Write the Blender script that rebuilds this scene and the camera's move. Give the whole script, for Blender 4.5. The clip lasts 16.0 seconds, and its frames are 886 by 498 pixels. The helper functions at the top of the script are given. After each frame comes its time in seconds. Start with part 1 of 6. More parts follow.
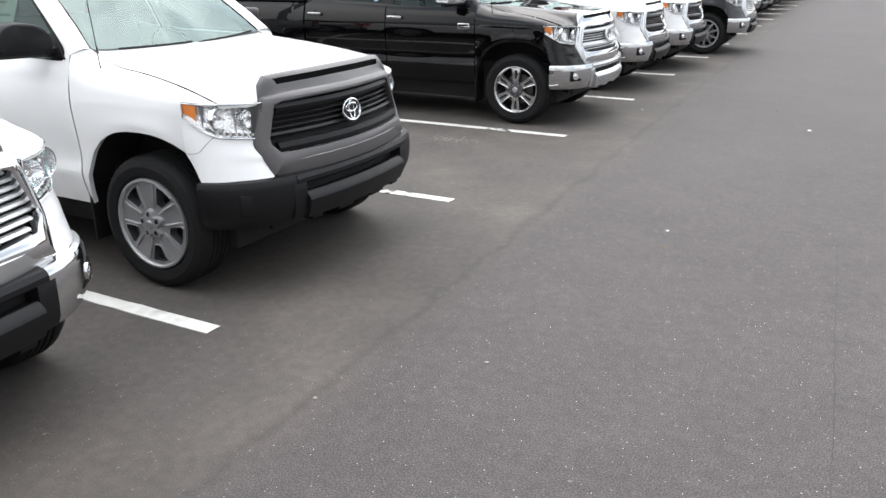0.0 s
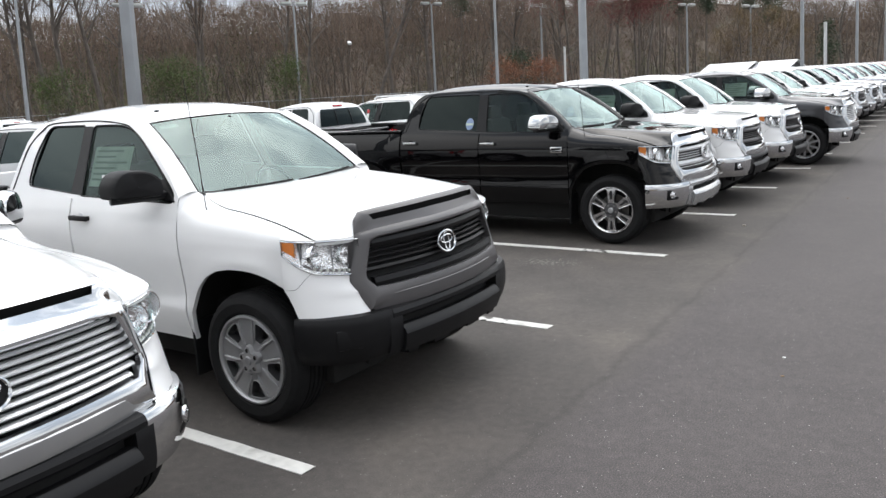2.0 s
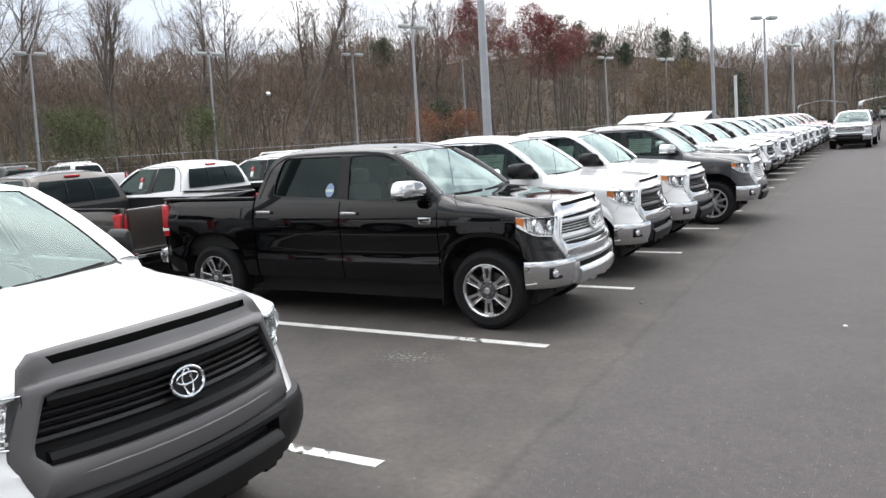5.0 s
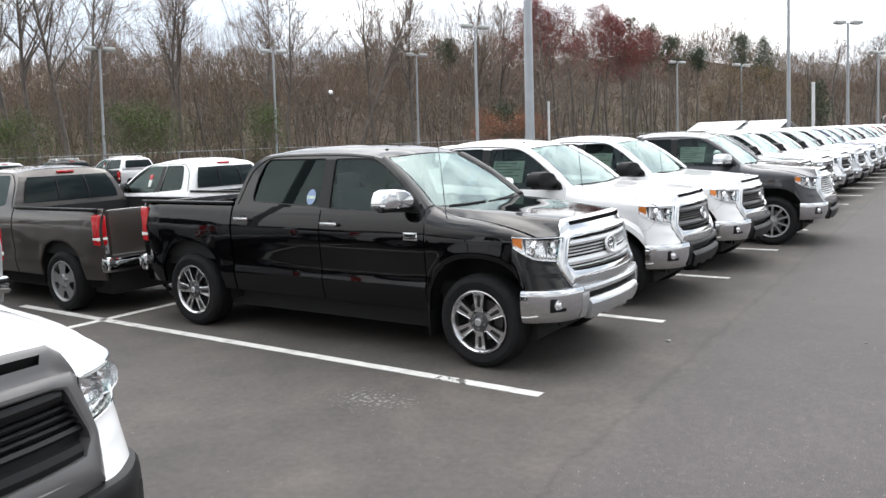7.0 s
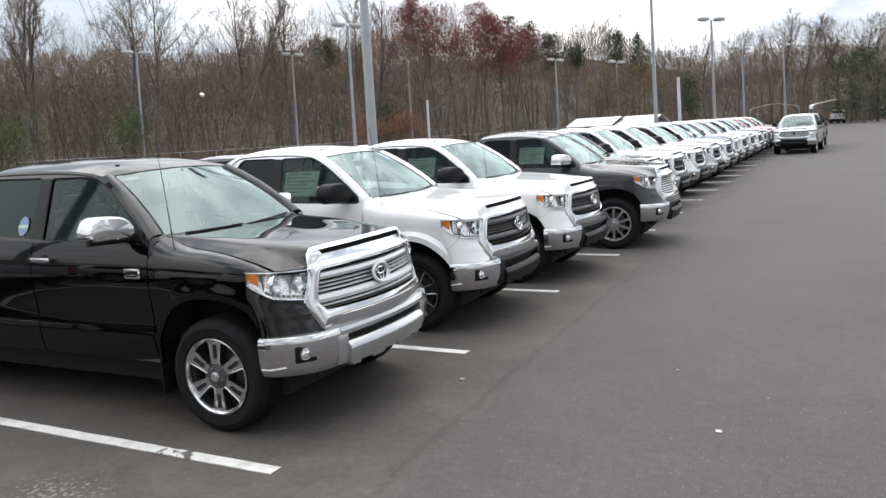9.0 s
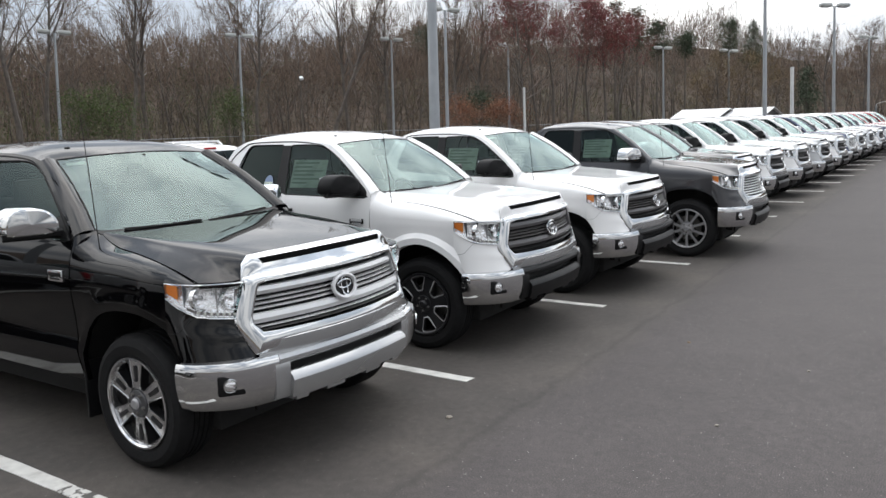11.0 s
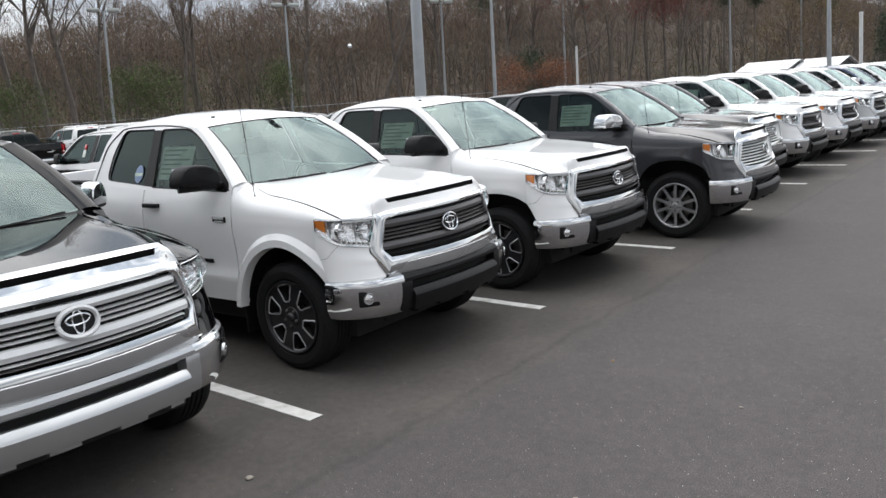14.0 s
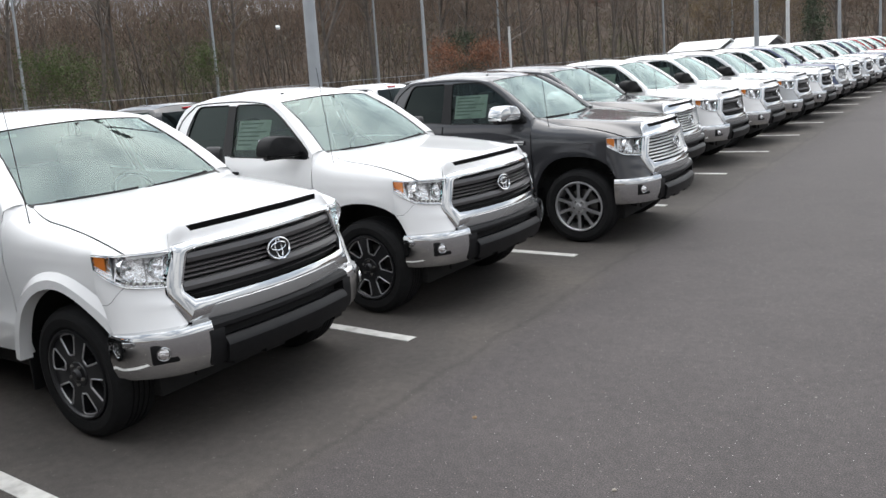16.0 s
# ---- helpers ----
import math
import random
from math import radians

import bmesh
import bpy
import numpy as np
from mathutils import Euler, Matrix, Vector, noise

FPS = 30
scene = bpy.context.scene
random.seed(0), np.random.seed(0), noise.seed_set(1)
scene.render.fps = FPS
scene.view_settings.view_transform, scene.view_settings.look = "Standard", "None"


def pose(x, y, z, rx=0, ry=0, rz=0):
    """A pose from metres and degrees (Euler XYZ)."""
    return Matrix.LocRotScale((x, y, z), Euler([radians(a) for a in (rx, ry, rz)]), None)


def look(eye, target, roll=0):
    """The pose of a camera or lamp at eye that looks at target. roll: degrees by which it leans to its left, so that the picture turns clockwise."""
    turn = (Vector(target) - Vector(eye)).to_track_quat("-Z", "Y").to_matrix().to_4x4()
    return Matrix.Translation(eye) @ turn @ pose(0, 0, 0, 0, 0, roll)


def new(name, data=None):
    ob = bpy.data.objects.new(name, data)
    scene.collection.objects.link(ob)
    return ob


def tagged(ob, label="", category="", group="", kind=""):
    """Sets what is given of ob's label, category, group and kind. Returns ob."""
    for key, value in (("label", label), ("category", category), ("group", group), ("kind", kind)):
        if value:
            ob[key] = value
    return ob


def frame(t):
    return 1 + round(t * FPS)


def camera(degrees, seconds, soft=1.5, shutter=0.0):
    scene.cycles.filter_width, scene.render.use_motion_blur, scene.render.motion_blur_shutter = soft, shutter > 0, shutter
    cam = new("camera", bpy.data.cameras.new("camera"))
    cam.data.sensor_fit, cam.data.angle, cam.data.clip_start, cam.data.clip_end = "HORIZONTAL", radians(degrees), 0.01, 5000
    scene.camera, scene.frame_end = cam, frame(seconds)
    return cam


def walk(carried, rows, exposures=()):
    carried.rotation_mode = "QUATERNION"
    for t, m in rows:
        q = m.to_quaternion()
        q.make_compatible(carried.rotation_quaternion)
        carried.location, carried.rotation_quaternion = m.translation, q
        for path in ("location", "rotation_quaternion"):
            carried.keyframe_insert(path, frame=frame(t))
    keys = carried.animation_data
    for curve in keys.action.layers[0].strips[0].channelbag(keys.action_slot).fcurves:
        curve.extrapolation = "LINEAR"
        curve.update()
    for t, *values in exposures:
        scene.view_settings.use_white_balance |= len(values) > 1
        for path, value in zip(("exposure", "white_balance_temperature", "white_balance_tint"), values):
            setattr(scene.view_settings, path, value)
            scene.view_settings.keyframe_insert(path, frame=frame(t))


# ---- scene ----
cam = camera(57.79, 16.0, soft=1.5)
walk(cam, [
    (0, look((3.696, -8.839, 1.862), (2.816, -7.176, 1.183), -0.49)),
    (0.5, look((3.701, -8.840, 1.857), (2.757, -7.187, 1.245), -1.87)),
    (1, look((3.703, -8.843, 1.868), (2.737, -7.188, 1.295), -2.37)),
    (1.5, look((3.669, -8.814, 1.889), (2.601, -7.193, 1.410), -3.17)),
    (2, look((3.627, -8.729, 1.916), (2.512, -7.116, 1.524), -3.46)),
    (2.5, look((3.544, -8.547, 1.952), (2.536, -6.853, 1.611), -2.60)),
    (3, look((3.488, -8.326, 1.957), (2.432, -6.654, 1.661), -3.67)),
    (3.5, look((3.490, -8.031, 1.949), (2.418, -6.366, 1.670), -4.22)),
    (4, look((3.507, -7.798, 1.965), (2.427, -6.145, 1.647), -4.49)),
    (4.5, look((3.544, -7.523, 2.008), (2.556, -5.810, 1.706), -3.57)),
    (4.7, look((3.545, -7.360, 2.002), (2.569, -5.639, 1.712), -3.50)),
    (6.8, look((3.538, -5.728, 1.964), (2.450, -4.071, 1.696), -2.19)),
    (7, look((3.533, -5.673, 1.957), (2.416, -4.036, 1.686), -2.07)),
    (7.5, look((3.589, -5.212, 1.999), (2.581, -3.508, 1.717), -2.40)),
    (8, look((3.634, -4.803, 1.973), (2.680, -3.068, 1.691), -3.63)),
    (8.5, look((3.730, -4.433, 1.976), (2.819, -2.674, 1.697), -3.74)),
    (8.7, look((3.818, -4.276, 1.975), (2.921, -2.512, 1.692), -3.42)),
    (10.8, look((4.000, -2.842, 1.951), (2.964, -1.158, 1.648), -1.00)),
    (11, look((4.017, -2.684, 1.934), (2.904, -1.050, 1.632), -2.03)),
    (11.5, look((4.098, -2.341, 1.922), (2.847, -0.810, 1.619), -4.27)),
    (12, look((4.186, -2.040, 1.936), (2.921, -0.525, 1.614), -5.33)),
    (12.5, look((4.335, -1.742, 1.945), (3.034, -0.254, 1.639), -6.76)),
    (13, look((4.446, -1.384, 1.919), (3.211, 0.156, 1.599), -5.84)),
    (13.5, look((4.515, -1.106, 1.912), (3.312, 0.451, 1.552), -4.42)),
    (14, look((4.512, -0.778, 1.933), (3.260, 0.734, 1.554), -4.17)),
    (14.5, look((4.504, -0.455, 1.913), (3.195, 1.003, 1.516), -5.58)),
    (15, look((4.444, -0.111, 1.917), (3.205, 1.397, 1.483), -5.11)),
    (15.5, look((4.422, 0.207, 1.943), (3.264, 1.776, 1.498), -5.16)),
    (16, look((4.394, 0.528, 1.975), (3.253, 2.113, 1.541), -4.66)),
], exposures=[(0, 0.45), (0.5, 0.50), (1.0, 0.45), (1.5, 0.33), (2.0, 0.02), (2.5, -0.02), (3.0, -0.05), (3.5, -0.06), (4.0, -0.04), (4.5, 0.13), (4.7, 0.17), (6.8, 0.36), (7.5, 0.38), (8.0, 0.25), (8.7, 0.10),
              (10.8, -0.16), (11.5, -0.22), (12.5, -0.27), (13.0, -0.35), (13.5, -0.27), (14.0, -0.22), (15.0, -0.14), (16.0, -0.06)])

# ---------------------------------------------------------------- sky and light
UP = Vector((-0.037, 0.073, 1.0)).normalized()   # true vertical: the lot falls away a little
SUN_ELEVATION, SUN_AZIMUTH = radians(55), radians(332)

sun_dir = Vector((math.sin(SUN_AZIMUTH) * math.cos(SUN_ELEVATION), math.cos(SUN_AZIMUTH) * math.cos(SUN_ELEVATION), math.sin(SUN_ELEVATION)))

world = bpy.data.worlds.new("overcast_sky")
scene.world = world
world.use_nodes = True
wn, wl = world.node_tree.nodes, world.node_tree.links
wn.clear()
w_out = wn.new("ShaderNodeOutputWorld")
w_bg = wn.new("ShaderNodeBackground")
w_sky = wn.new("ShaderNodeTexSky")
w_sky.sky_type = 'NISHITA'
w_sky.sun_disc = False
w_sky.sun_elevation, w_sky.sun_rotation = SUN_ELEVATION, SUN_AZIMUTH
w_sky.dust_density = 4.0
w_co = wn.new("ShaderNodeTexCoord")
w_map = wn.new("ShaderNodeMapping")
w_map.inputs["Scale"].default_value = (1.0, 1.0, 2.6)
w_noise = wn.new("ShaderNodeTexNoise")
w_noise.inputs["Scale"].default_value = 2.3
w_noise.inputs["Detail"].default_value = 7.0
w_noise.inputs["Roughness"].default_value = 0.55
w_ramp = wn.new("ShaderNodeValToRGB")
w_ramp.color_ramp.elements[0].position, w_ramp.color_ramp.elements[0].color = 0.40, (3.9, 4.35, 5.0, 1)
w_ramp.color_ramp.elements[1].position, w_ramp.color_ramp.elements[1].color = 0.59, (11.2, 11.25, 11.3, 1)
w_mix = wn.new("ShaderNodeMixRGB")
w_mix.inputs["Fac"].default_value = 0.93
wl.new(w_co.outputs["Generated"], w_map.inputs["Vector"])
wl.new(w_map.outputs["Vector"], w_noise.inputs["Vector"])
wl.new(w_noise.outputs["Fac"], w_ramp.inputs["Fac"])
wl.new(w_sky.outputs["Color"], w_mix.inputs["Color1"])
wl.new(w_ramp.outputs["Color"], w_mix.inputs["Color2"])
# an overcast sky is about three times as bright overhead as at the horizon
w_sep = wn.new("ShaderNodeSeparateXYZ")
w_grad = wn.new("ShaderNodeMapRange")
w_grad.inputs["From Min"].default_value, w_grad.inputs["From Max"].default_value = 0.0, 1.0
w_grad.inputs["To Min"].default_value, w_grad.inputs["To Max"].default_value = 1.30, 2.45
w_mul = wn.new("ShaderNodeVectorMath")
w_mul.operation = 'SCALE'
wl.new(w_co.outputs["Generated"], w_sep.inputs["Vector"])
wl.new(w_sep.outputs["Z"], w_grad.inputs["Value"])
wl.new(w_mix.outputs["Color"], w_mul.inputs[0])
wl.new(w_grad.outputs["Result"], w_mul.inputs["Scale"])
# and the cloud glows softly round the hidden sun
w_dot = wn.new("ShaderNodeVectorMath")
w_dot.operation = 'DOT_PRODUCT'
w_dot.inputs[1].default_value = sun_dir
w_glow = wn.new("ShaderNodeMapRange")
w_glow.interpolation_type = 'SMOOTHSTEP'
w_glow.inputs["From Min"].default_value, w_glow.inputs["From Max"].default_value = -0.5, 1.0
w_glow.inputs["To Min"].default_value, w_glow.inputs["To Max"].default_value = 0.60, 1.75
w_mul2 = wn.new("ShaderNodeVectorMath")
w_mul2.operation = 'SCALE'
wl.new(w_co.outputs["Generated"], w_dot.inputs[0])
wl.new(w_dot.outputs["Value"], w_glow.inputs["Value"])
wl.new(w_mul.outputs["Vector"], w_mul2.inputs[0])
wl.new(w_glow.outputs["Result"], w_mul2.inputs["Scale"])
wl.new(w_mul2.outputs["Vector"], w_bg.inputs["Color"])
w_bg.inputs["Strength"].default_value = 0.082
wl.new(w_bg.outputs["Background"], w_out.inputs["Surface"])

sun_data = bpy.data.lights.new("sun", 'SUN')
sun_data.energy, sun_data.angle, sun_data.color = 0.3, radians(60), (1.0, 0.97, 0.93)
sun = new("sun", sun_data)
sun.rotation_euler = sun_dir.to_track_quat("Z", "Y").to_euler()


# ---------------------------------------------------------------- materials
def material(name, colour, rough=0.5, metal=0.0, coat=0.0, spread=0.0, scale=6.0, bump=0.0, bump_scale=40.0,
             second=None, second_scale=1.2, second_at=(0.45, 0.7), island=0.0, rand=0.0, spec=0.5):
    m = bpy.data.materials.new(name)
    m.use_nodes = True
    n, l = m.node_tree.nodes, m.node_tree.links
    b = n["Principled BSDF"]
    b.inputs["Roughness"].default_value = rough
    b.inputs["Metallic"].default_value = metal
    b.inputs["Coat Weight"].default_value = coat
    b.inputs["Coat Roughness"].default_value = 0.03
    b.inputs["Specular IOR Level"].default_value = spec
    co = n.new("ShaderNodeTexCoord")
    out = None
    rgb = n.new("ShaderNodeRGB")
    rgb.outputs[0].default_value = (*colour, 1)
    out = rgb.outputs[0]
    if second:
        nz = n.new("ShaderNodeTexNoise")
        nz.inputs["Scale"].default_value, nz.inputs["Detail"].default_value = second_scale, 6
        mr = n.new("ShaderNodeMapRange")
        mr.inputs["From Min"].default_value, mr.inputs["From Max"].default_value = second_at
        mx = n.new("ShaderNodeMixRGB")
        mx.inputs["Color2"].default_value = (*second, 1)
        l.new(co.outputs["Object"], nz.inputs["Vector"])
        l.new(nz.outputs["Fac"], mr.inputs["Value"])
        l.new(mr.outputs["Result"], mx.inputs["Fac"])
        l.new(out, mx.inputs["Color1"])
        out = mx.outputs["Color"]
    if spread or island or rand:
        hsv = n.new("ShaderNodeHueSaturation")
        add = None
        if spread:
            nz = n.new("ShaderNodeTexNoise")
            nz.inputs["Scale"].default_value, nz.inputs["Detail"].default_value = scale, 8
            l.new(co.outputs["Object"], nz.inputs["Vector"])
            mr = n.new("ShaderNodeMapRange")
            mr.inputs["From Min"].default_value, mr.inputs["From Max"].default_value = 0.3, 0.7
            mr.inputs["To Min"].default_value, mr.inputs["To Max"].default_value = 1 - spread, 1 + spread
            l.new(nz.outputs["Fac"], mr.inputs["Value"])
            add = mr.outputs["Result"]
        if island or rand:
            src = n.new("ShaderNodeNewGeometry").outputs["Random Per Island"] if island else n.new("ShaderNodeObjectInfo").outputs["Random"]
            k = island or rand
            mr = n.new("ShaderNodeMapRange")
            mr.inputs["To Min"].default_value, mr.inputs["To Max"].default_value = 1 - k, 1 + k
            l.new(src, mr.inputs["Value"])
            if add is None:
                add = mr.outputs["Result"]
            else:
                mu = n.new("ShaderNodeMath")
                mu.operation = 'MULTIPLY'
                l.new(add, mu.inputs[0])
                l.new(mr.outputs["Result"], mu.inputs[1])
                add = mu.outputs[0]
        l.new(add, hsv.inputs["Value"])
        l.new(out, hsv.inputs["Color"])
        out = hsv.outputs["Color"]
    l.new(out, b.inputs["Base Color"])
    if bump:
        nz = n.new("ShaderNodeTexNoise")
        nz.inputs["Scale"].default_value, nz.inputs["Detail"].default_value = bump_scale, 4
        bp = n.new("ShaderNodeBump")
        bp.inputs["Strength"].default_value, bp.inputs["Distance"].default_value = bump, 0.01
        l.new(co.outputs["Object"], nz.inputs["Vector"])
        l.new(nz.outputs["Fac"], bp.inputs["Height"])
        l.new(bp.outputs["Normal"], b.inputs["Normal"])
    return m


def glass(name, tint, gloss_rough=0.02, ior=1.5):
    m = bpy.data.materials.new(name)
    m.use_nodes = True
    n, l = m.node_tree.nodes, m.node_tree.links
    n.remove(n["Principled BSDF"])
    out = n["Material Output"]
    tr, gl, mx, fr = (n.new("ShaderNodeBsdf" + k) if k in ("Transparent", "Glossy") else n.new("ShaderNode" + k)
                      for k in ("Transparent", "Glossy", "MixShader", "Fresnel"))
    tr.inputs["Color"].default_value = (*tint, 1)
    gl.inputs["Roughness"].default_value = gloss_rough
    gl.inputs["Color"].default_value = (0.80, 0.98, 0.965, 1)
    fr.inputs["IOR"].default_value = ior
    l.new(fr.outputs["Fac"], mx.inputs["Fac"])
    l.new(tr.outputs["BSDF"], mx.inputs[1])
    l.new(gl.outputs["BSDF"], mx.inputs[2])
    l.new(mx.outputs["Shader"], out.inputs["Surface"])
    return m


def paint(name, colour, metal=0.0, rough=0.42, coat=1.0, spec=0.08):
    return material(name, colour, rough, metal, coat=coat, spread=0.03, scale=1.5, spec=spec)


PAINT = {
    "white": paint("white_paint", (0.80, 0.80, 0.80)),
    "black": paint("black_paint", (0.0020, 0.0020, 0.0024), 0.0, 0.9, 0.85, 0.0),
    "grey": paint("grey_paint", (0.046, 0.047, 0.052), 0.35),
    "silver": paint("silver_paint", (0.42, 0.43, 0.44), 0.4),
    "brown": paint("bronze_paint", (0.062, 0.054, 0.048), 0.35),
    "red": paint("red_paint", (0.33, 0.015, 0.02)),
    "blue": paint("dark_blue_paint", (0.03, 0.045, 0.10), 0.2),
}
CHROME = material("chrome", (0.68, 0.69, 0.70), 0.06, 1.0)
SATIN = material("satin_silver", (0.68, 0.685, 0.69), 0.34, 0.35, spread=0.05)
SILVER = material("silver_bumper_paint", (0.46, 0.465, 0.47), 0.24, 0.7, coat=0.3, spread=0.04)
GUNMETAL = material("grey_grille_paint", (0.096, 0.092, 0.094), 0.42, 0.15, coat=0.25, spec=0.3)
TRIM = material("black_plastic", (0.008, 0.008, 0.0088), 0.46, spread=0.12, scale=30, bump=0.05, bump_scale=400, spec=0.22)
BLACK = material("flat_black", (0.007, 0.007, 0.007), 0.8)
RUBBER = material("tyre_rubber", (0.012, 0.012, 0.0125), 0.7, spread=0.15, scale=25, bump=0.15, bump_scale=120, spec=0.14)
ALLOY_SATIN = material("satin_grey_alloy", (0.33, 0.33, 0.335), 0.34, 0.55, spread=0.06)
ALLOY_BRIGHT = material("bright_alloy", (0.40, 0.40, 0.405), 0.30, 0.6)
POLISHED = material("polished_alloy", (0.62, 0.62, 0.63), 0.16, 0.95)
ALLOY = material("silver_alloy", (0.42, 0.42, 0.43), 0.34, 0.6)
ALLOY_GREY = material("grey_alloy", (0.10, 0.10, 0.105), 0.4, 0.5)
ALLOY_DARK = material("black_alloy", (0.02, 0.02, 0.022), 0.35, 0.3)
STEEL = material("brake_steel", (0.22, 0.21, 0.20), 0.5, 0.8, spread=0.1)
GLASS_FRONT = glass("windscreen_glass", (0.62, 0.70, 0.67), 0.02, 1.95)
GLASS_SIDE = glass("side_window_glass", (0.50, 0.56, 0.53), 0.02, 1.37)
GLASS_DARK = glass("privacy_glass", (0.018, 0.020, 0.022), 0.02, 1.31)
LENS = glass("lamp_lens", (1.0, 1.0, 1.0), 0.03, 1.16)
REFLECTOR = material("lamp_reflector", (0.96, 0.96, 0.97), 0.07, 1.0, bump=1.0, bump_scale=60)
LAMP_CHROME = material("lamp_chrome", (0.97, 0.97, 0.98), 0.06, 1.0, bump=0.7, bump_scale=38)
LAMP_DARK = material("lamp_divider", (0.30, 0.30, 0.31), 0.3, 0.2)
AMBER = material("amber_lens", (0.95, 0.30, 0.06), 0.25, coat=0.5)
RED_LENS = material("red_lens", (0.45, 0.01, 0.015), 0.2, coat=0.6)
INTERIOR = material("grey_interior", (0.09, 0.09, 0.092), 0.8, spread=0.1)
CLOTH = material("seat_cloth", (0.13, 0.13, 0.13), 0.9, spread=0.15, scale=12)
PAPER = material("white_paper", (0.72, 0.74, 0.70), 0.7)
INK = material("grey_print", (0.26, 0.31, 0.27), 0.8)
SHEET = material("printed_sheet", (0.60, 0.68, 0.60), 0.8, spread=0.12, scale=9, second=(0.36, 0.46, 0.38), second_scale=7)
STICKER = material("blue_sticker", (0.20, 0.27, 0.42), 0.5)


# ---------------------------------------------------------------- mesh tools
class Build:
    """Collects vertices and faces of one mesh."""

    def __init__(self):
        self.v, self.f = [], []

    def add(self, verts, faces):
        o = len(self.v)
        self.v.extend([tuple(float(c) for c in p) for p in verts])
        self.f.extend([tuple(i + o for i in f) for f in faces])
        return self

    def grid(self, p, close_u=False, close_v=False):
        p = np.asarray(p, float)
        n, m = p.shape[:2]
        faces = []
        for i in range(n if close_u else n - 1):
            for j in range(m if close_v else m - 1):
                a, b = i, (i + 1) % n
                c, d = j, (j + 1) % m
                faces.append((a * m + c, b * m + c, b * m + d, a * m + d))
        return self.add(p.reshape(-1, 3), faces)

    def box(self, c, s, r=0.0, turn=None):
        bm = bmesh.new()
        bmesh.ops.create_cube(bm, size=1.0, matrix=Matrix.Diagonal((*s, 1)))
        if r:
            bmesh.ops.bevel(bm, geom=bm.edges[:], offset=min(r, min(s) * 0.45), segments=2, profile=0.5, affect='EDGES')
        m = Matrix.Translation(c) @ (turn if turn is not None else Matrix())
        bm.verts.index_update()
        self.add([m @ v.co for v in bm.verts], [[v.index for v in f.verts] for f in bm.faces])
        bm.free()
        return self

    def lathe(self, prof, n=32, centre=(0, 0, 0), axis="y"):
        """prof: rows of (radius, along the axis)."""
        a = np.arange(n) * 2 * math.pi / n
        p = []
        for r, h in prof:
            c, s = r * np.cos(a), r * np.sin(a)
            hh = np.full(n, h)
            p.append(np.stack({"y": (c, hh, s), "x": (hh, c, s), "z": (c, s, hh)}[axis], -1) + np.array(centre))
        return self.grid(np.array(p), close_v=True)

    def tube(self, pts, rad, n=6, cap=True):
        pts = [Vector(p) for p in pts]
        rads = rad if isinstance(rad, (list, tuple)) else [rad] * len(pts)
        rings = []
        for i, p in enumerate(pts):
            d = (pts[min(i + 1, len(pts) - 1)] - pts[max(i - 1, 0)]).normalized()
            u = d.orthogonal().normalized() if abs(d.z) < 0.99 else Vector((1, 0, 0))
            if abs(d.z) < 0.99:
                u = d.cross(Vector((0, 0, 1))).normalized()
            w = d.cross(u)
            rings.append([p + rads[i] * (math.cos(k) * u + math.sin(k) * w) for k in (2 * math.pi * j / n for j in range(n))])
        self.grid(np.array(rings), close_v=True)
        if cap:
            o = len(self.v) - n * len(pts)
            self.f.append(tuple(range(o, o + n)))
            self.f.append(tuple(range(o + n * (len(pts) - 1), o + n * len(pts))))
        return self

    def sweep(self, path, section, cap=True):
        """path: points in plan that run along a front; section: closed rows of (outward, z). Outward is to the left of the run."""
        path = np.asarray(path, float)
        t = np.gradient(path[:, :2], axis=0)
        t /= np.linalg.norm(t, axis=1)[:, None]
        nrm = np.stack([t[:, 1], -t[:, 0]], -1)
        sec = np.asarray(section, float)
        p = np.zeros((len(path), len(sec), 3))
        p[:, :, :2] = path[:, None, :2] + nrm[:, None, :] * sec[None, :, :1]
        p[:, :, 2] = path[:, None, 2] + sec[None, :, 1]
        m = len(sec)
        o = len(self.v)
        self.grid(p, close_v=True)
        if cap:
            self.f.append(tuple(range(o, o + m)))
            self.f.append(tuple(range(o + m * (len(path) - 1), o + m * len(path))))
        return self

    def fill(self, outer, holes, place):
        """A flat sheet with holes, given by outlines in two coordinates and laid into space by place(a, b)."""
        bm = bmesh.new()
        edges = []
        for loop in (outer, *holes):
            vs = [bm.verts.new((a, b, 0)) for a, b in loop]
            edges += [bm.edges.new((vs[i], vs[(i + 1) % len(vs)])) for i in range(len(vs))]
        bmesh.ops.triangle_fill(bm, edges=edges, use_beauty=True)
        bm.verts.index_update()
        self.add([place(v.co.x, v.co.y) for v in bm.verts], [[v.index for v in f.verts] for f in bm.faces])
        bm.free()
        return self

    def flip_y(self):
        b = Build()
        b.v = [(x, -y, z) for x, y, z in self.v]
        b.f = [tuple(reversed(f)) for f in self.f]
        return b

    def mesh(self, name, smooth=26, thick=0.0):
        me = bpy.data.meshes.new(name)
        bm = bmesh.new()
        vs = [bm.verts.new(p) for p in self.v]
        for f in self.f:
            if len(set(f)) > 2:
                try:
                    bm.faces.new([vs[i] for i in f])
                except ValueError:
                    pass
        bmesh.ops.remove_doubles(bm, verts=bm.verts[:], dist=0.0004)
        bmesh.ops.recalc_face_normals(bm, faces=bm.faces[:])
        if thick:
            bmesh.ops.solidify(bm, geom=bm.faces[:], thickness=thick)
        bm.to_mesh(me)
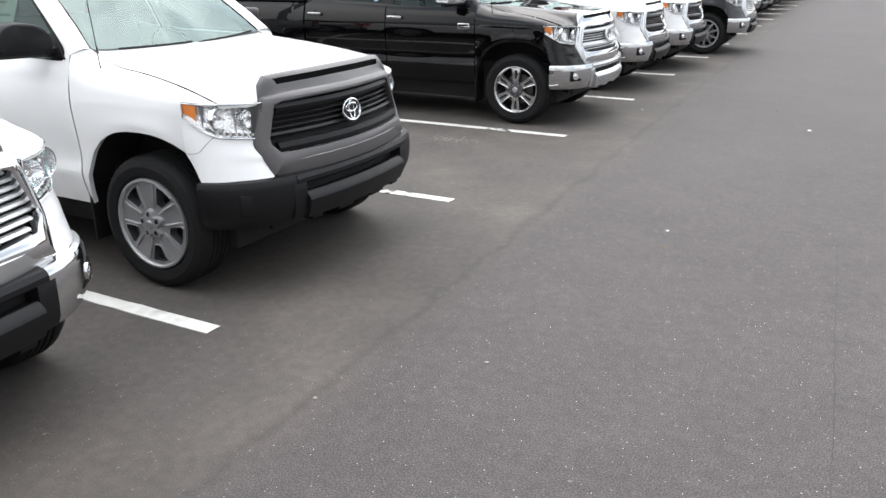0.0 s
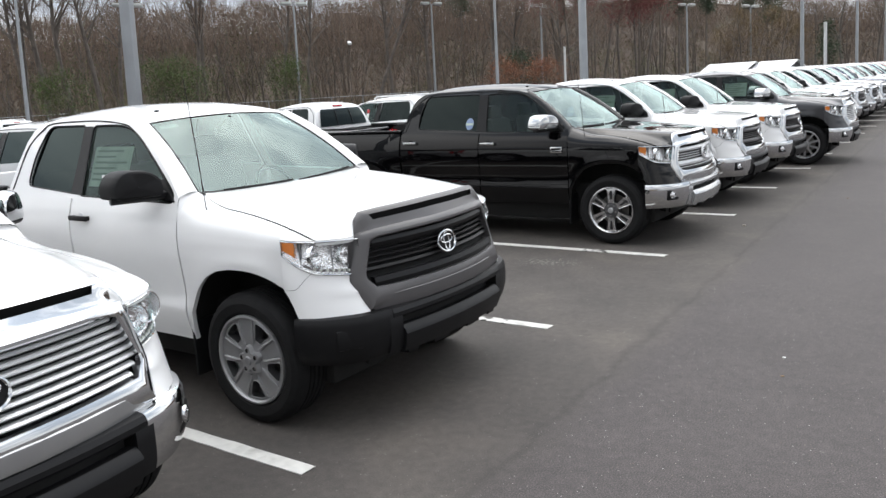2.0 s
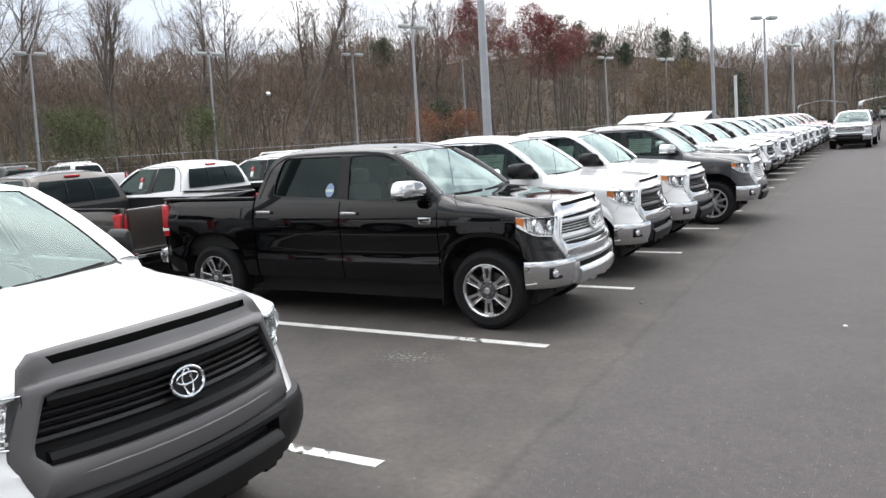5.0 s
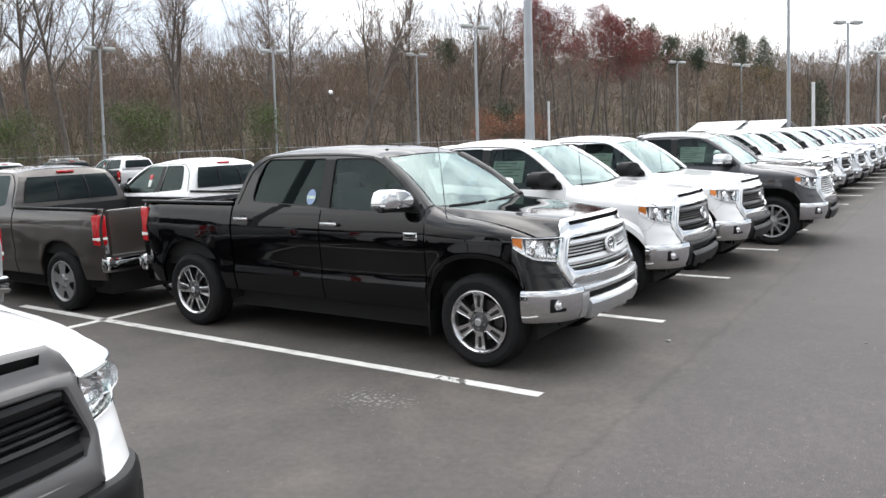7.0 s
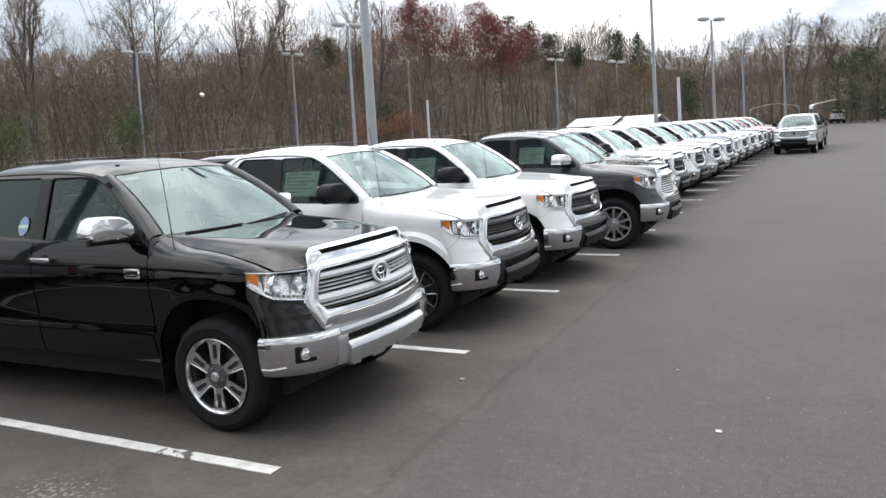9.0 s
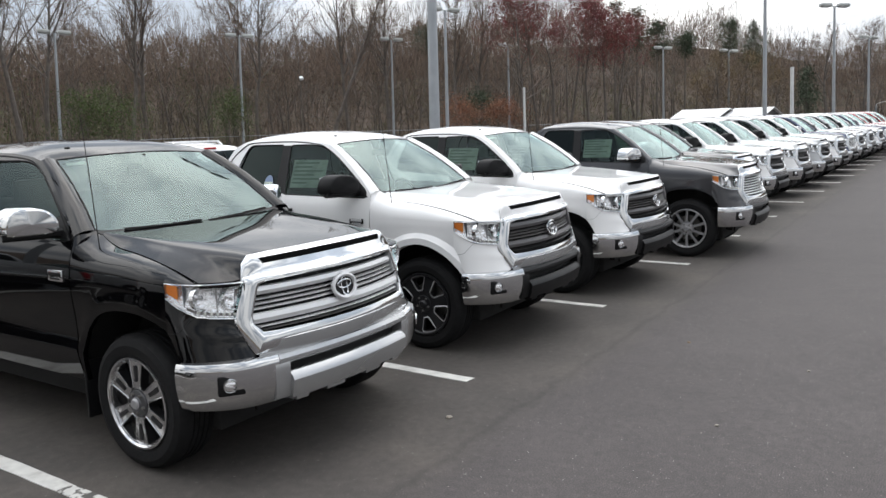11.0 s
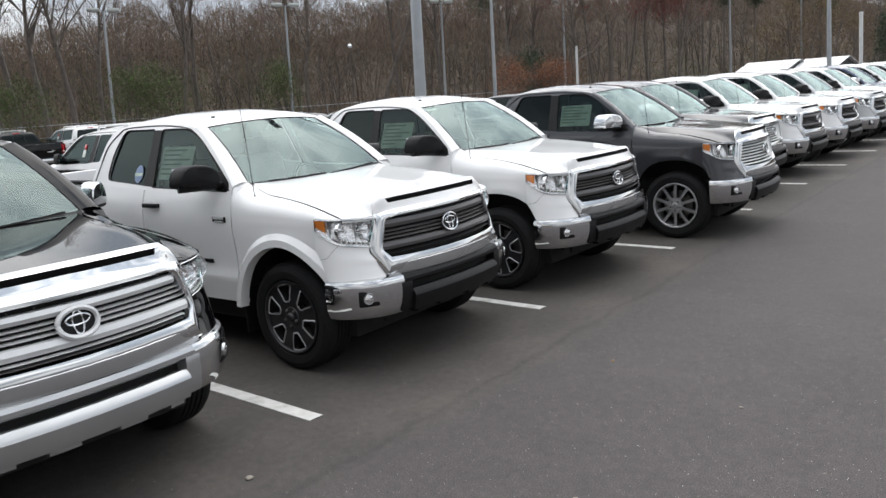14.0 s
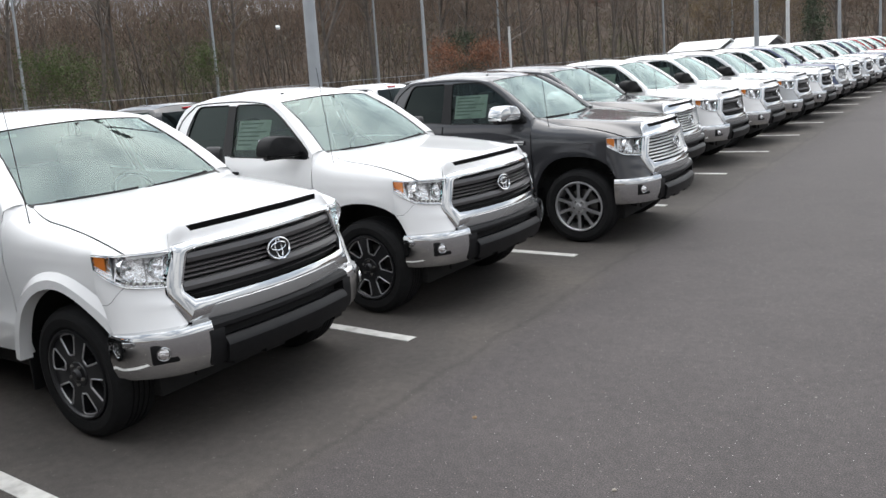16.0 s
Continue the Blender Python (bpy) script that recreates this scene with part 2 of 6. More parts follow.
        bm.free()
        if smooth:
            me.polygons.foreach_set("use_smooth", [True] * len(me.polygons))
            me.set_sharp_from_angle(angle=radians(smooth))
        return me


def part(name, me, mat, parent, label=""):
    """One mesh object under a thing or a part; the mesh may be shared, the material belongs to the object."""
    if isinstance(me, Build):
        me = me.mesh(name)
    ob = new(name, me)
    if not me.materials:
        me.materials.append(None)
    ob.material_slots[0].link = 'OBJECT'
    ob.material_slots[0].material = mat
    ob.parent = parent
    return tagged(ob, label)


def thing(name, me, mat, label, category, group="", kind="", m=None):
    ob = new(name, me.mesh(name) if isinstance(me, Build) else me)
    if mat:
        if not ob.data.materials:
            ob.data.materials.append(None)
        ob.material_slots[0].link = 'OBJECT'
        ob.material_slots[0].material = mat
    if m is not None:
        ob.matrix_basis = m
    return tagged(ob, label, category, group, kind)


def smooth_path(keys, n):
    """Points on a smooth line through the keys, n to a stretch (Catmull-Rom)."""
    k = [Vector(p) for p in keys]
    k = [2 * k[0] - k[1]] + k + [2 * k[-1] - k[-2]]
    out = []
    for i in range(1, len(k) - 2):
        for j in range(n):
            t = j / n
            out.append(0.5 * ((2 * k[i]) + (k[i + 1] - k[i - 1]) * t + (2 * k[i - 1] - 5 * k[i] + 4 * k[i + 1] - k[i + 2]) * t * t
                              + (3 * k[i] - k[i - 1] - 3 * k[i + 1] + k[i + 2]) * t ** 3))
    out.append(k[-2])
    return np.array([tuple(p) for p in out])


# ---------------------------------------------------------------- pickup truck
# Truck space: x forward from the front axle, y to the truck's left, z up from the ground.
HUB = 0.955
AXLE_Z, TYRE_R, BASE = 0.41, 0.405, -3.70
SIDE_Z = [0.38, 0.46, 0.55, 0.61, 0.655, 0.670, 0.700, 0.74, 0.85, 1.00, 1.10, 1.20, 1.28, 1.34, 1.40]
SIDE_Y = [0.905, 0.925, 0.945, 0.956, 0.962, 0.960, 0.954, 0.949, 0.957, 0.972, 0.974, 0.961, 0.938, 0.914, 0.886]


def side_y(x, z, flare=0.008):
    y = np.interp(z, SIDE_Z, SIDE_Y)
    y -= 0.16 * np.clip((x - 0.12) / 0.5, 0, 1) ** 2
    for c in (0.0, BASE):
        d = math.hypot(x - c, z - AXLE_Z)
        y += flare * math.exp(-((d - 0.58) / 0.06) ** 2)
    if x < -4.2:
        y -= 0.05 * ((-4.2 - x) / 0.35) ** 2
    return y


def arch_z(x, c, low=0.46):
    d = abs(x - c) / (0.50 if x > c and c == 0.0 else 0.51)
    return low if d >= 1 else max(low, AXLE_Z - 0.03 + 0.575 * (1 - d ** 2.5) ** (1 / 2.5))


def belt_z(x):
    return float(np.interp(x, [-4.6, -2.9, -1.7, -0.5], [1.365, 1.365, 1.325, 1.295]))


def arch_stations(x0, x1, c):
    a = [x for x in np.linspace(x0, x1, 9)]
    a += [c + 0.5099 * math.sin(t) for t in np.linspace(-math.pi / 2, math.pi / 2, 19)]
    a += [c - 0.512, c + 0.512]
    return sorted(x for x in set(round(v, 4) for v in a) if x0 <= x <= x1)


def lathe_arch(c, y0, y1):
    p = []
    for t in np.linspace(-0.15, math.pi + 0.15, 17):
        row = [(c + 0.56 * math.cos(t), y, AXLE_Z + 0.02 + 0.60 * math.sin(t)) for y in (y0, min(y1, 0.90 - 0.9 * max(0.0, 0.56 * math.cos(t) - 0.30)) if c == 0.0 else y1)]
        p.append(row)
    b = Build().grid(p)
    b.grid([[(c + k * 0.58 * math.cos(t), y0, AXLE_Z + 0.02 + k * 0.60 * math.sin(t)) for k in (0.0, 1.0)] for t in np.linspace(-0.15, math.pi + 0.15, 17)])
    return b


def seam(x):
    """The joint of hood and fender: y and z at x."""
    t = min(1.0, max(0.0, (x + 0.555) / 1.055))
    k = min(1.0, max(0.0, (-0.20 - x) / 0.32)) ** 1.9      # it climbs to the foot of the windscreen
    return 0.748 + 0.117 * t + 0.10 * t * (1 - t) - 0.02 * k, 1.285 - 0.142 * t ** 2.5 + 0.072 * k


CORNER = smooth_path([(0.335, 0.945, 0), (0.420, 0.930, 0), (0.510, 0.885, 0), (0.585, 0.810, 0), (0.634, 0.730, 0), (0.656, 0.664, 0)], 5)
FASCIA = smooth_path([(0.335, 0.948, 0), (0.440, 0.965, 0), (0.560, 0.915, 0), (0.660, 0.825, 0), (0.722, 0.745, 0), (0.742, 0.692, 0)], 5)


def corner_at(u):
    i = u * (len(CORNER) - 1)
    k = min(int(i), len(CORNER) - 2)
    return CORNER[k] + (CORNER[k + 1] - CORNER[k]) * (i - k)


def lamp_low(u):
    return float(np.interp(u, [0, 0.38, 0.5, 1.0], [1.062, 0.962, 0.950, 0.921]))


def lamp_high(u):
    return float(np.interp(u, [0, 1.0], [1.145, 1.128]))


def fascia_point(u, k):
    """Below the lamp: first straight down, then sweeping out to the bumper; u runs inward, k down."""
    c = corner_at(u)
    i = u * (len(FASCIA) - 1)
    j = min(int(i), len(FASCIA) - 2)
    d = FASCIA[j] + (FASCIA[j + 1] - FASCIA[j]) * (i - j)
    z0, z1 = max(0.705, arch_z(d[0], 0.0)), lamp_low(u) - 0.004
    z = z1 + (z0 - z1) * k
    e = min(1.0, (z1 - z) / max(0.05, z1 - 0.705)) ** 1.35
    out = -0.018 * u ** 2 * math.sin(min(1.0, k / 0.4) * math.pi)
    return (c[0] + (d[0] - c[0]) * e + out, c[1] + (d[1] - c[1]) * e + 0.006 * math.sin(k * math.pi) + 0.05 * u ** 3 * math.sin(min(1.0, k / 0.55) * math.pi), z)


def fascia_joint():
    """The thin joint from the lamp's lower corner down to the wheel arch."""
    pts = []
    for t in np.linspace(0, 1, 9):
        p = fascia_point(0.38 * (1 - t), t)
        pts.append((p[0] + 0.0005, p[1] + 0.0005, p[2]))
    return Build().tube(pts, 0.0012, 5, False)


def fender_mesh():
    b = Build()
    cols = []
    for x in arch_stations(-0.522, 0.335, 0.0):
        z0, zs = arch_z(x, 0.0), float(np.interp(x, [-0.5, 0.335], [1.18, 1.145]))
        z0 = max(z0, 0.70) if x > 0.30 else z0
        row = [(x, side_y(x, z) if x < 0.2 else side_y(x, z) + (0.945 - side_y(0.335, 1.1)) * (x - 0.2) / 0.135, z) for z in np.linspace(z0, zs, 14)]
        yt, zt = seam(x)
        y1 = row[-1][1]
        for t in (0.2, 0.4, 0.6, 0.8, 1.0):
            row.append((x, (1 - t) ** 2 * y1 + 2 * t * (1 - t) * (y1 - 0.02) + t * t * (yt + 0.002), (1 - t) ** 2 * zs + 2 * t * (1 - t) * (zt - 0.005) + t * t * zt))
        cols.append([(row[0][0], row[0][1] - 0.03, row[0][2] + 0.004)] + row)
    b.grid(cols)
    foot = cols[0][-6:]
    ends = [(-0.545, 0.932, 1.285), (-0.548, 0.900, 1.352), (-0.548, 0.868, 1.368), (-0.548, 0.832, 1.374), (-0.548, 0.795, 1.374), (-0.546, 0.756, 1.370)]
    b.grid([foot, ends])                       # up to the foot of the windscreen pillar
    cols = []
    for u in np.linspace(0, 0.45, 9):           # above the lamp
        c = corner_at(u)
        xs = 0.335 + 0.165 * u / 0.45
        (yt, zt), y1, z1 = seam(xs), c[1], lamp_high(u) + 0.003
        cols.append([(c[0] + (xs - c[0]) * t, (1 - t) ** 2 * y1 + 2 * t * (1 - t) * (y1 - 0.02 * (1 - u)) + t * t * (yt + 0.002), (1 - t) ** 2 * z1 + 2 * t * (1 - t) * max(z1, zt - 0.005) + t * t * zt) for t in (0, 0.2, 0.4, 0.6, 0.8, 1.0)])
    b.grid(cols)
    b.grid([[fascia_point(u, k) for k in np.linspace(0, 1, 11)] for u in np.linspace(0, 1, 15)])   # below the lamp
    return b


def panel_mesh(x0, x1, arch=None, top=None, n=14):
    """A body side panel with its lower edge and both ends folded in."""
    xs = arch_stations(x0, x1, arch) if arch is not None else list(np.linspace(x0, x1, 9))
    cols = []
    for x in xs:
        z0 = arch_z(x, arch) if arch is not None else 0.46
        z1 = top if top else belt_z(x)
        zs = np.linspace(z0, z1, n) if arch is not None else np.interp(np.linspace(0, 1, 18), np.linspace(0, 1, 14), [z0, 0.55, 0.61, 0.655, 0.670, 0.700, 0.74, 0.82, 0.92, 1.02, 1.12, 1.20, 1.27, z1])
        row = [(x, side_y(x, z), z) for z in zs]
        cols.append([(x, row[0][1] - 0.03, z0 + 0.005)] + row)
    first = [(p[0] + 0.002, p[1] - 0.035, p[2]) for p in cols[0]]
    last = [(p[0] - 0.002, p[1] - 0.035, p[2]) for p in cols[-1]]
    return Build().grid([first] + cols + [last])


HOOD_FRONT = smooth_path([(0.645, 0.0, 1.264), (0.640, 0.25, 1.263), (0.620, 0.45, 1.261), (0.596, 0.585, 1.254)], 5)
HOOD_CORNER = [(0.606, 0.638, 1.212), (0.634, 0.668, 1.140)]


def hood_front(w):
    """The hood's front edge: along the lip, down its corner, then along the top of the lamp."""
    a = abs(w)
    if a <= 0.70:
        i = a / 0.70 * (len(HOOD_FRONT) - 1)
        k = min(int(i), len(HOOD_FRONT) - 2)
        p = HOOD_FRONT[k] + (HOOD_FRONT[k + 1] - HOOD_FRONT[k]) * (i - k)
    elif a <= 0.80:
        pts = np.array([HOOD_FRONT[-1], *HOOD_CORNER])
        i = (a - 0.70) / 0.05
        k = min(int(i), 1)
        p = pts[k] + (pts[k + 1] - pts[k]) * (i - k)
    else:
        u = 0.92 - (a - 0.80) / 0.20 * 0.47
        c = corner_at(u)
        k = min(1.0, (a - 0.80) / 0.04)
        q = np.array((c[0] - 0.012 * (1 - (a - 0.8) / 0.2), c[1], lamp_high(u) + 0.006))
        p = np.array(HOOD_CORNER[1]) * (1 - k) + q * k
    return np.array((p[0], math.copysign(p[1], w), p[2]))


def hood_point(s, w):
    """s runs from the windscreen to the lip; the top is flat to a crest at 0.70, then slopes to the seam."""
    a = abs(w)
    f = max(0.0, (a - 0.70) / 0.30)
    rear_y = 0.690 * a / 0.70 if a <= 0.70 else 0.690 + 0.045 * f
    rear = np.array((-0.475 - 0.05 * a ** 2.2, math.copysign(rear_y, w), 0.0))
    front = hood_front(w)
    p = rear + (front - rear) * s
    p[1] += math.copysign(0.10 * s * (1 - s) * (a if a > 0.70 else a ** 3 / 0.49), w)
    b = min(a, 0.70)
    top_front = hood_front(math.copysign(b, w))[2]
    z = 1.347 + 0.016 * a * a + (top_front - 1.347 - 0.016 * a * a) * s + 0.03 * s * (1 - s) * (1 - b) + 0.009 * math.sin(s * math.pi) * math.exp(-((a - 0.62) / 0.13) ** 2)
    if f > 0:
        end = hood_front(1.0)[2]
        low = 1.285 + (end - 1.285) * s ** 2.5 + 0.072 * max(0.0, 1 - s / 0.30) ** 1.9
        drop = (top_front - front[2]) / (top_front - end)
        k = s ** 4
        z += (low - z) * ((1 - k) * f ** 1.25 + k * drop)
    p[2] = z
    return p


def hood_mesh():
    ws = [-x for x in (1, .96, .92, .88, .84, .80, .775, .75, .725, .70, .62, .54, .46, .38, .28, .18, .09)]
    ws = ws + [0.0] + [-x for x in reversed(ws)]
    rows = [[hood_point(t, w) for w in ws] for t in np.linspace(0, 1, 26)]
    g = np.array(rows)
    for _ in range(3):                                # one even pressing, edges held
        m = g.copy()
        m[1:-1, 1:-1] = 0.5 * g[1:-1, 1:-1] + 0.125 * (g[:-2, 1:-1] + g[2:, 1:-1] + g[1:-1, :-2] + g[1:-1, 2:])
        g = m
    edge = g[-1] + np.array((0.003, 0, -0.03))
    return Build().grid(np.concatenate([g, edge[None]]))


def front_x(y, z):
    lean = float(np.interp(z, [0.72, 0.80, 0.85, 0.90, 1.00, 1.10, 1.165, 1.215], [0.065, 0.062, 0.050, 0.030, 0.0, -0.008, -0.020, -0.06]))
    return 0.775 - 0.25 * y * y + lean


# outline and opening of the grille surround: y, z, and x where it turns the corner to the lamp
RING_OUT = [(0, 1.165, None), (0.15, 1.165, None), (0.3, 1.165, None), (0.43, 1.163, None), (0.56, 1.158, None), (0.650, 1.148, 0.638), (0.672, 1.125, 0.634), (0.728, 0.935, 0.632), (0.736, 0.890, 0.640), (0.690, 0.726, 0.740), (0.58, 0.720, 0.760), (0.45, 0.716, None), (0.30, 0.715, None), (0.15, 0.7145, None), (0, 0.714, None)]
RING_IN = [(0, 1.118), (0.15, 1.118), (0.3, 1.117), (0.42, 1.115), (0.545, 1.112), (0.590, 1.100), (0.602, 1.075), (0.662, 0.925), (0.664, 0.893), (0.622, 0.842), (0.54, 0.838), (0.45, 0.836), (0.30, 0.835), (0.15, 0.8345), (0, 0.834)]


def full_ring(half):
    return half + [(-p[0], *p[1:]) for p in reversed(half[1:-1])]


def lip_point(v, t, lift=0.0):
    """The painted or chromed lip between hood (t = 0) and grille (t = 1)."""
    p0 = hood_front(0.795 * v) + np.array((0.004, 0, 0.004))
    a = abs(v)
    g = max(0.0, (a - 0.88) / 0.12)
    yo, zo = (0.56 * a / 0.88, 1.165 - 0.008 * a) if a < 0.88 else (0.56 + 0.112 * g, 1.158 - 0.033 * g)
    p3 = np.array(((front_x(yo, zo) - 0.006) * (1 - g) + 0.636 * g, math.copysign(yo, v), zo))
    k = 1 - g
    p1, p2 = p0 + np.array((0.050 * k, 0, -0.002 * k)), p3 + np.array((-0.026 * k, 0, 0.032 * k))
    p = (1 - t) ** 3 * p0 + 3 * t * (1 - t) ** 2 * p1 + 3 * t * t * (1 - t) * p2 + t ** 3 * p3
    return p + np.array((0.6 * lift, 0, 0.8 * lift))


def surround_mesh():
    rows = []
    for (yo, zo, xo), (yi, zi) in zip(full_ring(RING_OUT), full_ring(RING_IN)):
        xo = front_x(yo, zo) - 0.008 if xo is None else xo
        xi = front_x(yi, zi) + 0.012
        q = lambda t, out: (xo + (xi - xo) * t + out, yo + (yi - yo) * t, zo + (zi - zo) * t)
        rows.append([(xo - 0.08, yo, zo), q(0, 0), q(0.08, 0.009), q(0.28, 0.016), q(0.55, 0.018), q(0.82, 0.012), q(1, 0), (xi - 0.07, yi * 0.985, zi)])
    return Build().grid(rows, close_u=True)


SLOT = (0.345, 0.600, 0.80)                  # the air slot in the lip: from, to, and its half width


def lip_mesh():
    t0, t1, w = SLOT
    vs = sorted(set([round(x, 3) for x in np.linspace(-1, 1, 25)] + [0.88, -0.88, 0.94, -0.94, w, -w]))
    b = Build().grid([[lip_point(v, 0) - np.array((0, 0, 0.03))] + [lip_point(v, t) for t in np.linspace(0, t0, 5)] for v in vs])
    b.grid([[lip_point(v, t) for t in np.linspace(t1, 1, 6)] for v in vs])
    for side in (-1, 1):
        b.grid([[lip_point(v, t) for t in np.linspace(t0, t1, 3)] for v in vs if v * side >= w])
    return b


def scoop_mesh():
    t0, t1, w = SLOT
    row = lambda v, d: [lip_point(v, t0, -0.0005), lip_point(v, t0 + 0.01, -d), lip_point(v, t1 - 0.01, -d), lip_point(v, t1, -0.0005)]
    vs = np.linspace(-w, w, 21)
    return Build().grid([row(vs[0], 0.001)] + [row(v, 0.06) for v in vs] + [row(vs[-1], 0.001)])


def bar_mesh(z, h, width, proud=0.0):
    ys = np.linspace(-width, width, 21)
    rows = []
    for y in ys:
        x = front_x(y, z) - 0.012 + proud
        rows.append([(x - 0.03, y, z - h * 0.5), (x, y, z - h * 0.42), (x + 0.008, y, z), (x - 0.004, y, z + h * 0.45), (x - 0.03, y, z + h * 0.5)])
    return Build().grid(rows, close_v=True)


def backing_mesh():
    i = full_ring(RING_IN)
    return Build().fill([(y * 1.02, z + (0.01 if z > 1 else -0.01)) for y, z in i], [], lambda y, z: (front_x(y, z) - 0.055, y, z))


def ellipse_ring(cy, cz, a, b, r, x0, n=28):
    pts = [(x0 + front_x(0, cz + b * math.sin(t)) - front_x(0, cz), cy + a * math.cos(t), cz + b * math.sin(t)) for t in np.linspace(0, 2 * math.pi, n + 1)]
    return Build().tube(pts, r, 6, cap=False)


GRILLES = {
    "base": ("GUNMETAL", [(1.082, 0.050, "TRIM"), (1.030, 0.016, "TRIM"), (1.000, 0.016, "TRIM"), (0.970, 0.016, "TRIM"), (0.935, 0.030, "TRIM"), (0.865, 0.062, "TRIM")]),
    "sport": ("CHROME", [(1.066, 0.060, "GUNMETAL"), (1.012, 0.014, "GUNMETAL"), (0.987, 0.014, "GUNMETAL"), (0.962, 0.014, "GUNMETAL"), (0.915, 0.056, "GUNMETAL"), (0.866, 0.012, "TRIM")]),
    "bright": ("CHROME", [(1.094 - 0.034 * k, 0.018, "SATIN") for k in range(8)]),
    "ranch": ("CHROME", [(1.062, 0.050, "SATIN"), (1.014, 0.011, "SATIN"), (0.988, 0.011, "SATIN"), (0.962, 0.011, "SATIN"), (0.912, 0.060, "SATIN"), (0.866, 0.009, "SATIN"), (0.848, 0.006, "GUNMETAL")]),
}
BUMP_PATH = smooth_path([(0.428, -0.980, 0), (0.500, -0.965, 0), (0.600, -0.912, 0), (0.688, -0.835, 0), (0.745, -0.755, 0), (0.785, -0.64, 0), (0.815, -0.48, 0), (0.842, -0.25, 0), (0.852, 0.0, 0)], 5)
BUMP_FULL = np.concatenate([BUMP_PATH, (BUMP_PATH * (1, -1, 1))[-2::-1]])


def bump_stretch(y0, y1):
    return BUMP_FULL[(BUMP_FULL[:, 1] >= y0) & (BUMP_FULL[:, 1] <= y1)]


def wheel_meshes(style, full=True):
    """Rows of part, mesh, material and name for one wheel; its outer face is y = 0, outward is +y."""
    rows = []
    tread = [(0.27, -0.02), (0.295, 0.002), (0.345, 0.010), (0.380, -0.004), (0.398, -0.030), (0.405, -0.055)]
    for y in (-0.085, -0.120, -0.155, -0.190):
        tread += [(0.405, y + 0.006), (0.396, y + 0.004), (0.396, y - 0.004), (0.405, y - 0.006)]
    tread += [(0.405, -0.215), (0.396, -0.24), (0.36, -0.268), (0.27, -0.25)]
    if not full:
        tread = tread[:6] + tread[-4:]
    rows.append(("tyre", Build().lathe(tread, 56 if full else 28), RUBBER))
    rim_r = 0.268
    rim = Build().lathe([(rim_r + 0.008, -0.012), (rim_r + 0.006, 0.004), (rim_r - 0.006, 0.006), (rim_r - 0.014, -0.004), (rim_r - 0.024, -0.05), (rim_r - 0.03, -0.20)], 48 if full else 28)
    rim_mat = {"five": ALLOY_SATIN, "split": POLISHED, "dark": ALLOY_DARK, "ten": ALLOY}[style]
    rows.append(("rim", rim, rim_mat))

    def dish(r):
        return -0.026 + 0.016 * math.sin(min(1.0, r / 0.262) * math.pi * 0.80)

    def hole(a, r0, r1, h0, h1, n=5):
        """A rounded opening round the angle a, from r0 to r1, of half widths h0 and h1 (radians)."""
        loop = [(r1, a + h1 * k) for k in np.linspace(-0.8, 0.8, n)] + [(r1 - 0.012, a + h1 * 0.97)]
        loop += [(r0 + 0.012, a + h0 * 1.0)] + [(r0, a + h0 * k) for k in np.linspace(0.6, -0.6, 3)] + [(r0 + 0.012, a - h0 * 1.0), (r1 - 0.012, a - h1 * 0.97)]
        return [(r * math.cos(t), r * math.sin(t)) for r, t in loop]

    def face(holes, mat, deep=0.04):
        place = lambda px, pz: (px, dish(math.hypot(px, pz)), pz)
        disc = [(0.263 * math.cos(t), 0.263 * math.sin(t)) for t in np.linspace(0, 2 * math.pi, 48, endpoint=False)]
        mid = [(0.055 * math.cos(t), 0.055 * math.sin(t)) for t in np.linspace(0, 2 * math.pi, 16, endpoint=False)]
        f = Build().fill(disc, holes + [mid], place)
        rows.append(("wheel_face", f, mat))
        # opening walls coloured darker than the face so the gaps look deep
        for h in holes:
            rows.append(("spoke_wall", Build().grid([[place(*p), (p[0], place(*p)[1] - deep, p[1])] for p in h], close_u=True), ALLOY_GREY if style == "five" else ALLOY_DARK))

    def edges(holes, r, mat):
        if not full and style != "dark":
            return
        for h in holes:
            pts = [(p[0], dish(math.hypot(*p)) + 0.001, p[1]) for p in h]
            rows.append(("spoke_edge", Build().tube(pts + [pts[0]], r, 5, False), mat))

    def inset(a, r0, r1, w0, w1, mat):
        q = [(r0, -w0), (r1, -w1), (r1, w1), (r0, w0)]
        b = Build().fill([(math.cos(a) * r - math.sin(a) * s, math.sin(a) * r + math.cos(a) * s) for r, s in q], [], lambda px, pz: (px, dish(math.hypot(px, pz)) + 0.003, pz))
        rows.append(("spoke_inset", b, mat))

    if style == "five":
        hs = [hole(math.pi / 2 + math.pi / 5 + k * 2 * math.pi / 5, 0.132, 0.240, 0.20, 0.285) for k in range(5)]
        face(hs, ALLOY_SATIN, 0.06)
        edges(hs, 0.004, ALLOY_SATIN)
        for k in range(5):
            a = math.pi / 2 + k * 2 * math.pi / 5
            for s in (-1, 1) if full else ():
                pts = [(r * math.cos(a + s * w), dish(r) + 0.004, r * math.sin(a + s * w)) for r, w in ((0.098, 0.36), (0.14, 0.33), (0.19, 0.27), (0.245, 0.25))]
                rows.append(("spoke_ridge", Build().tube(pts, [0.007, 0.009, 0.009, 0.005], 6), ALLOY_SATIN))
    elif style == "split":
        hs = [hole(math.pi / 2 + math.pi / 6 + k * math.pi / 3, 0.095, 0.252, 0.22, 0.315) for k in range(6)]
        face(hs, POLISHED, 0.06)
        edges(hs, 0.004, POLISHED)
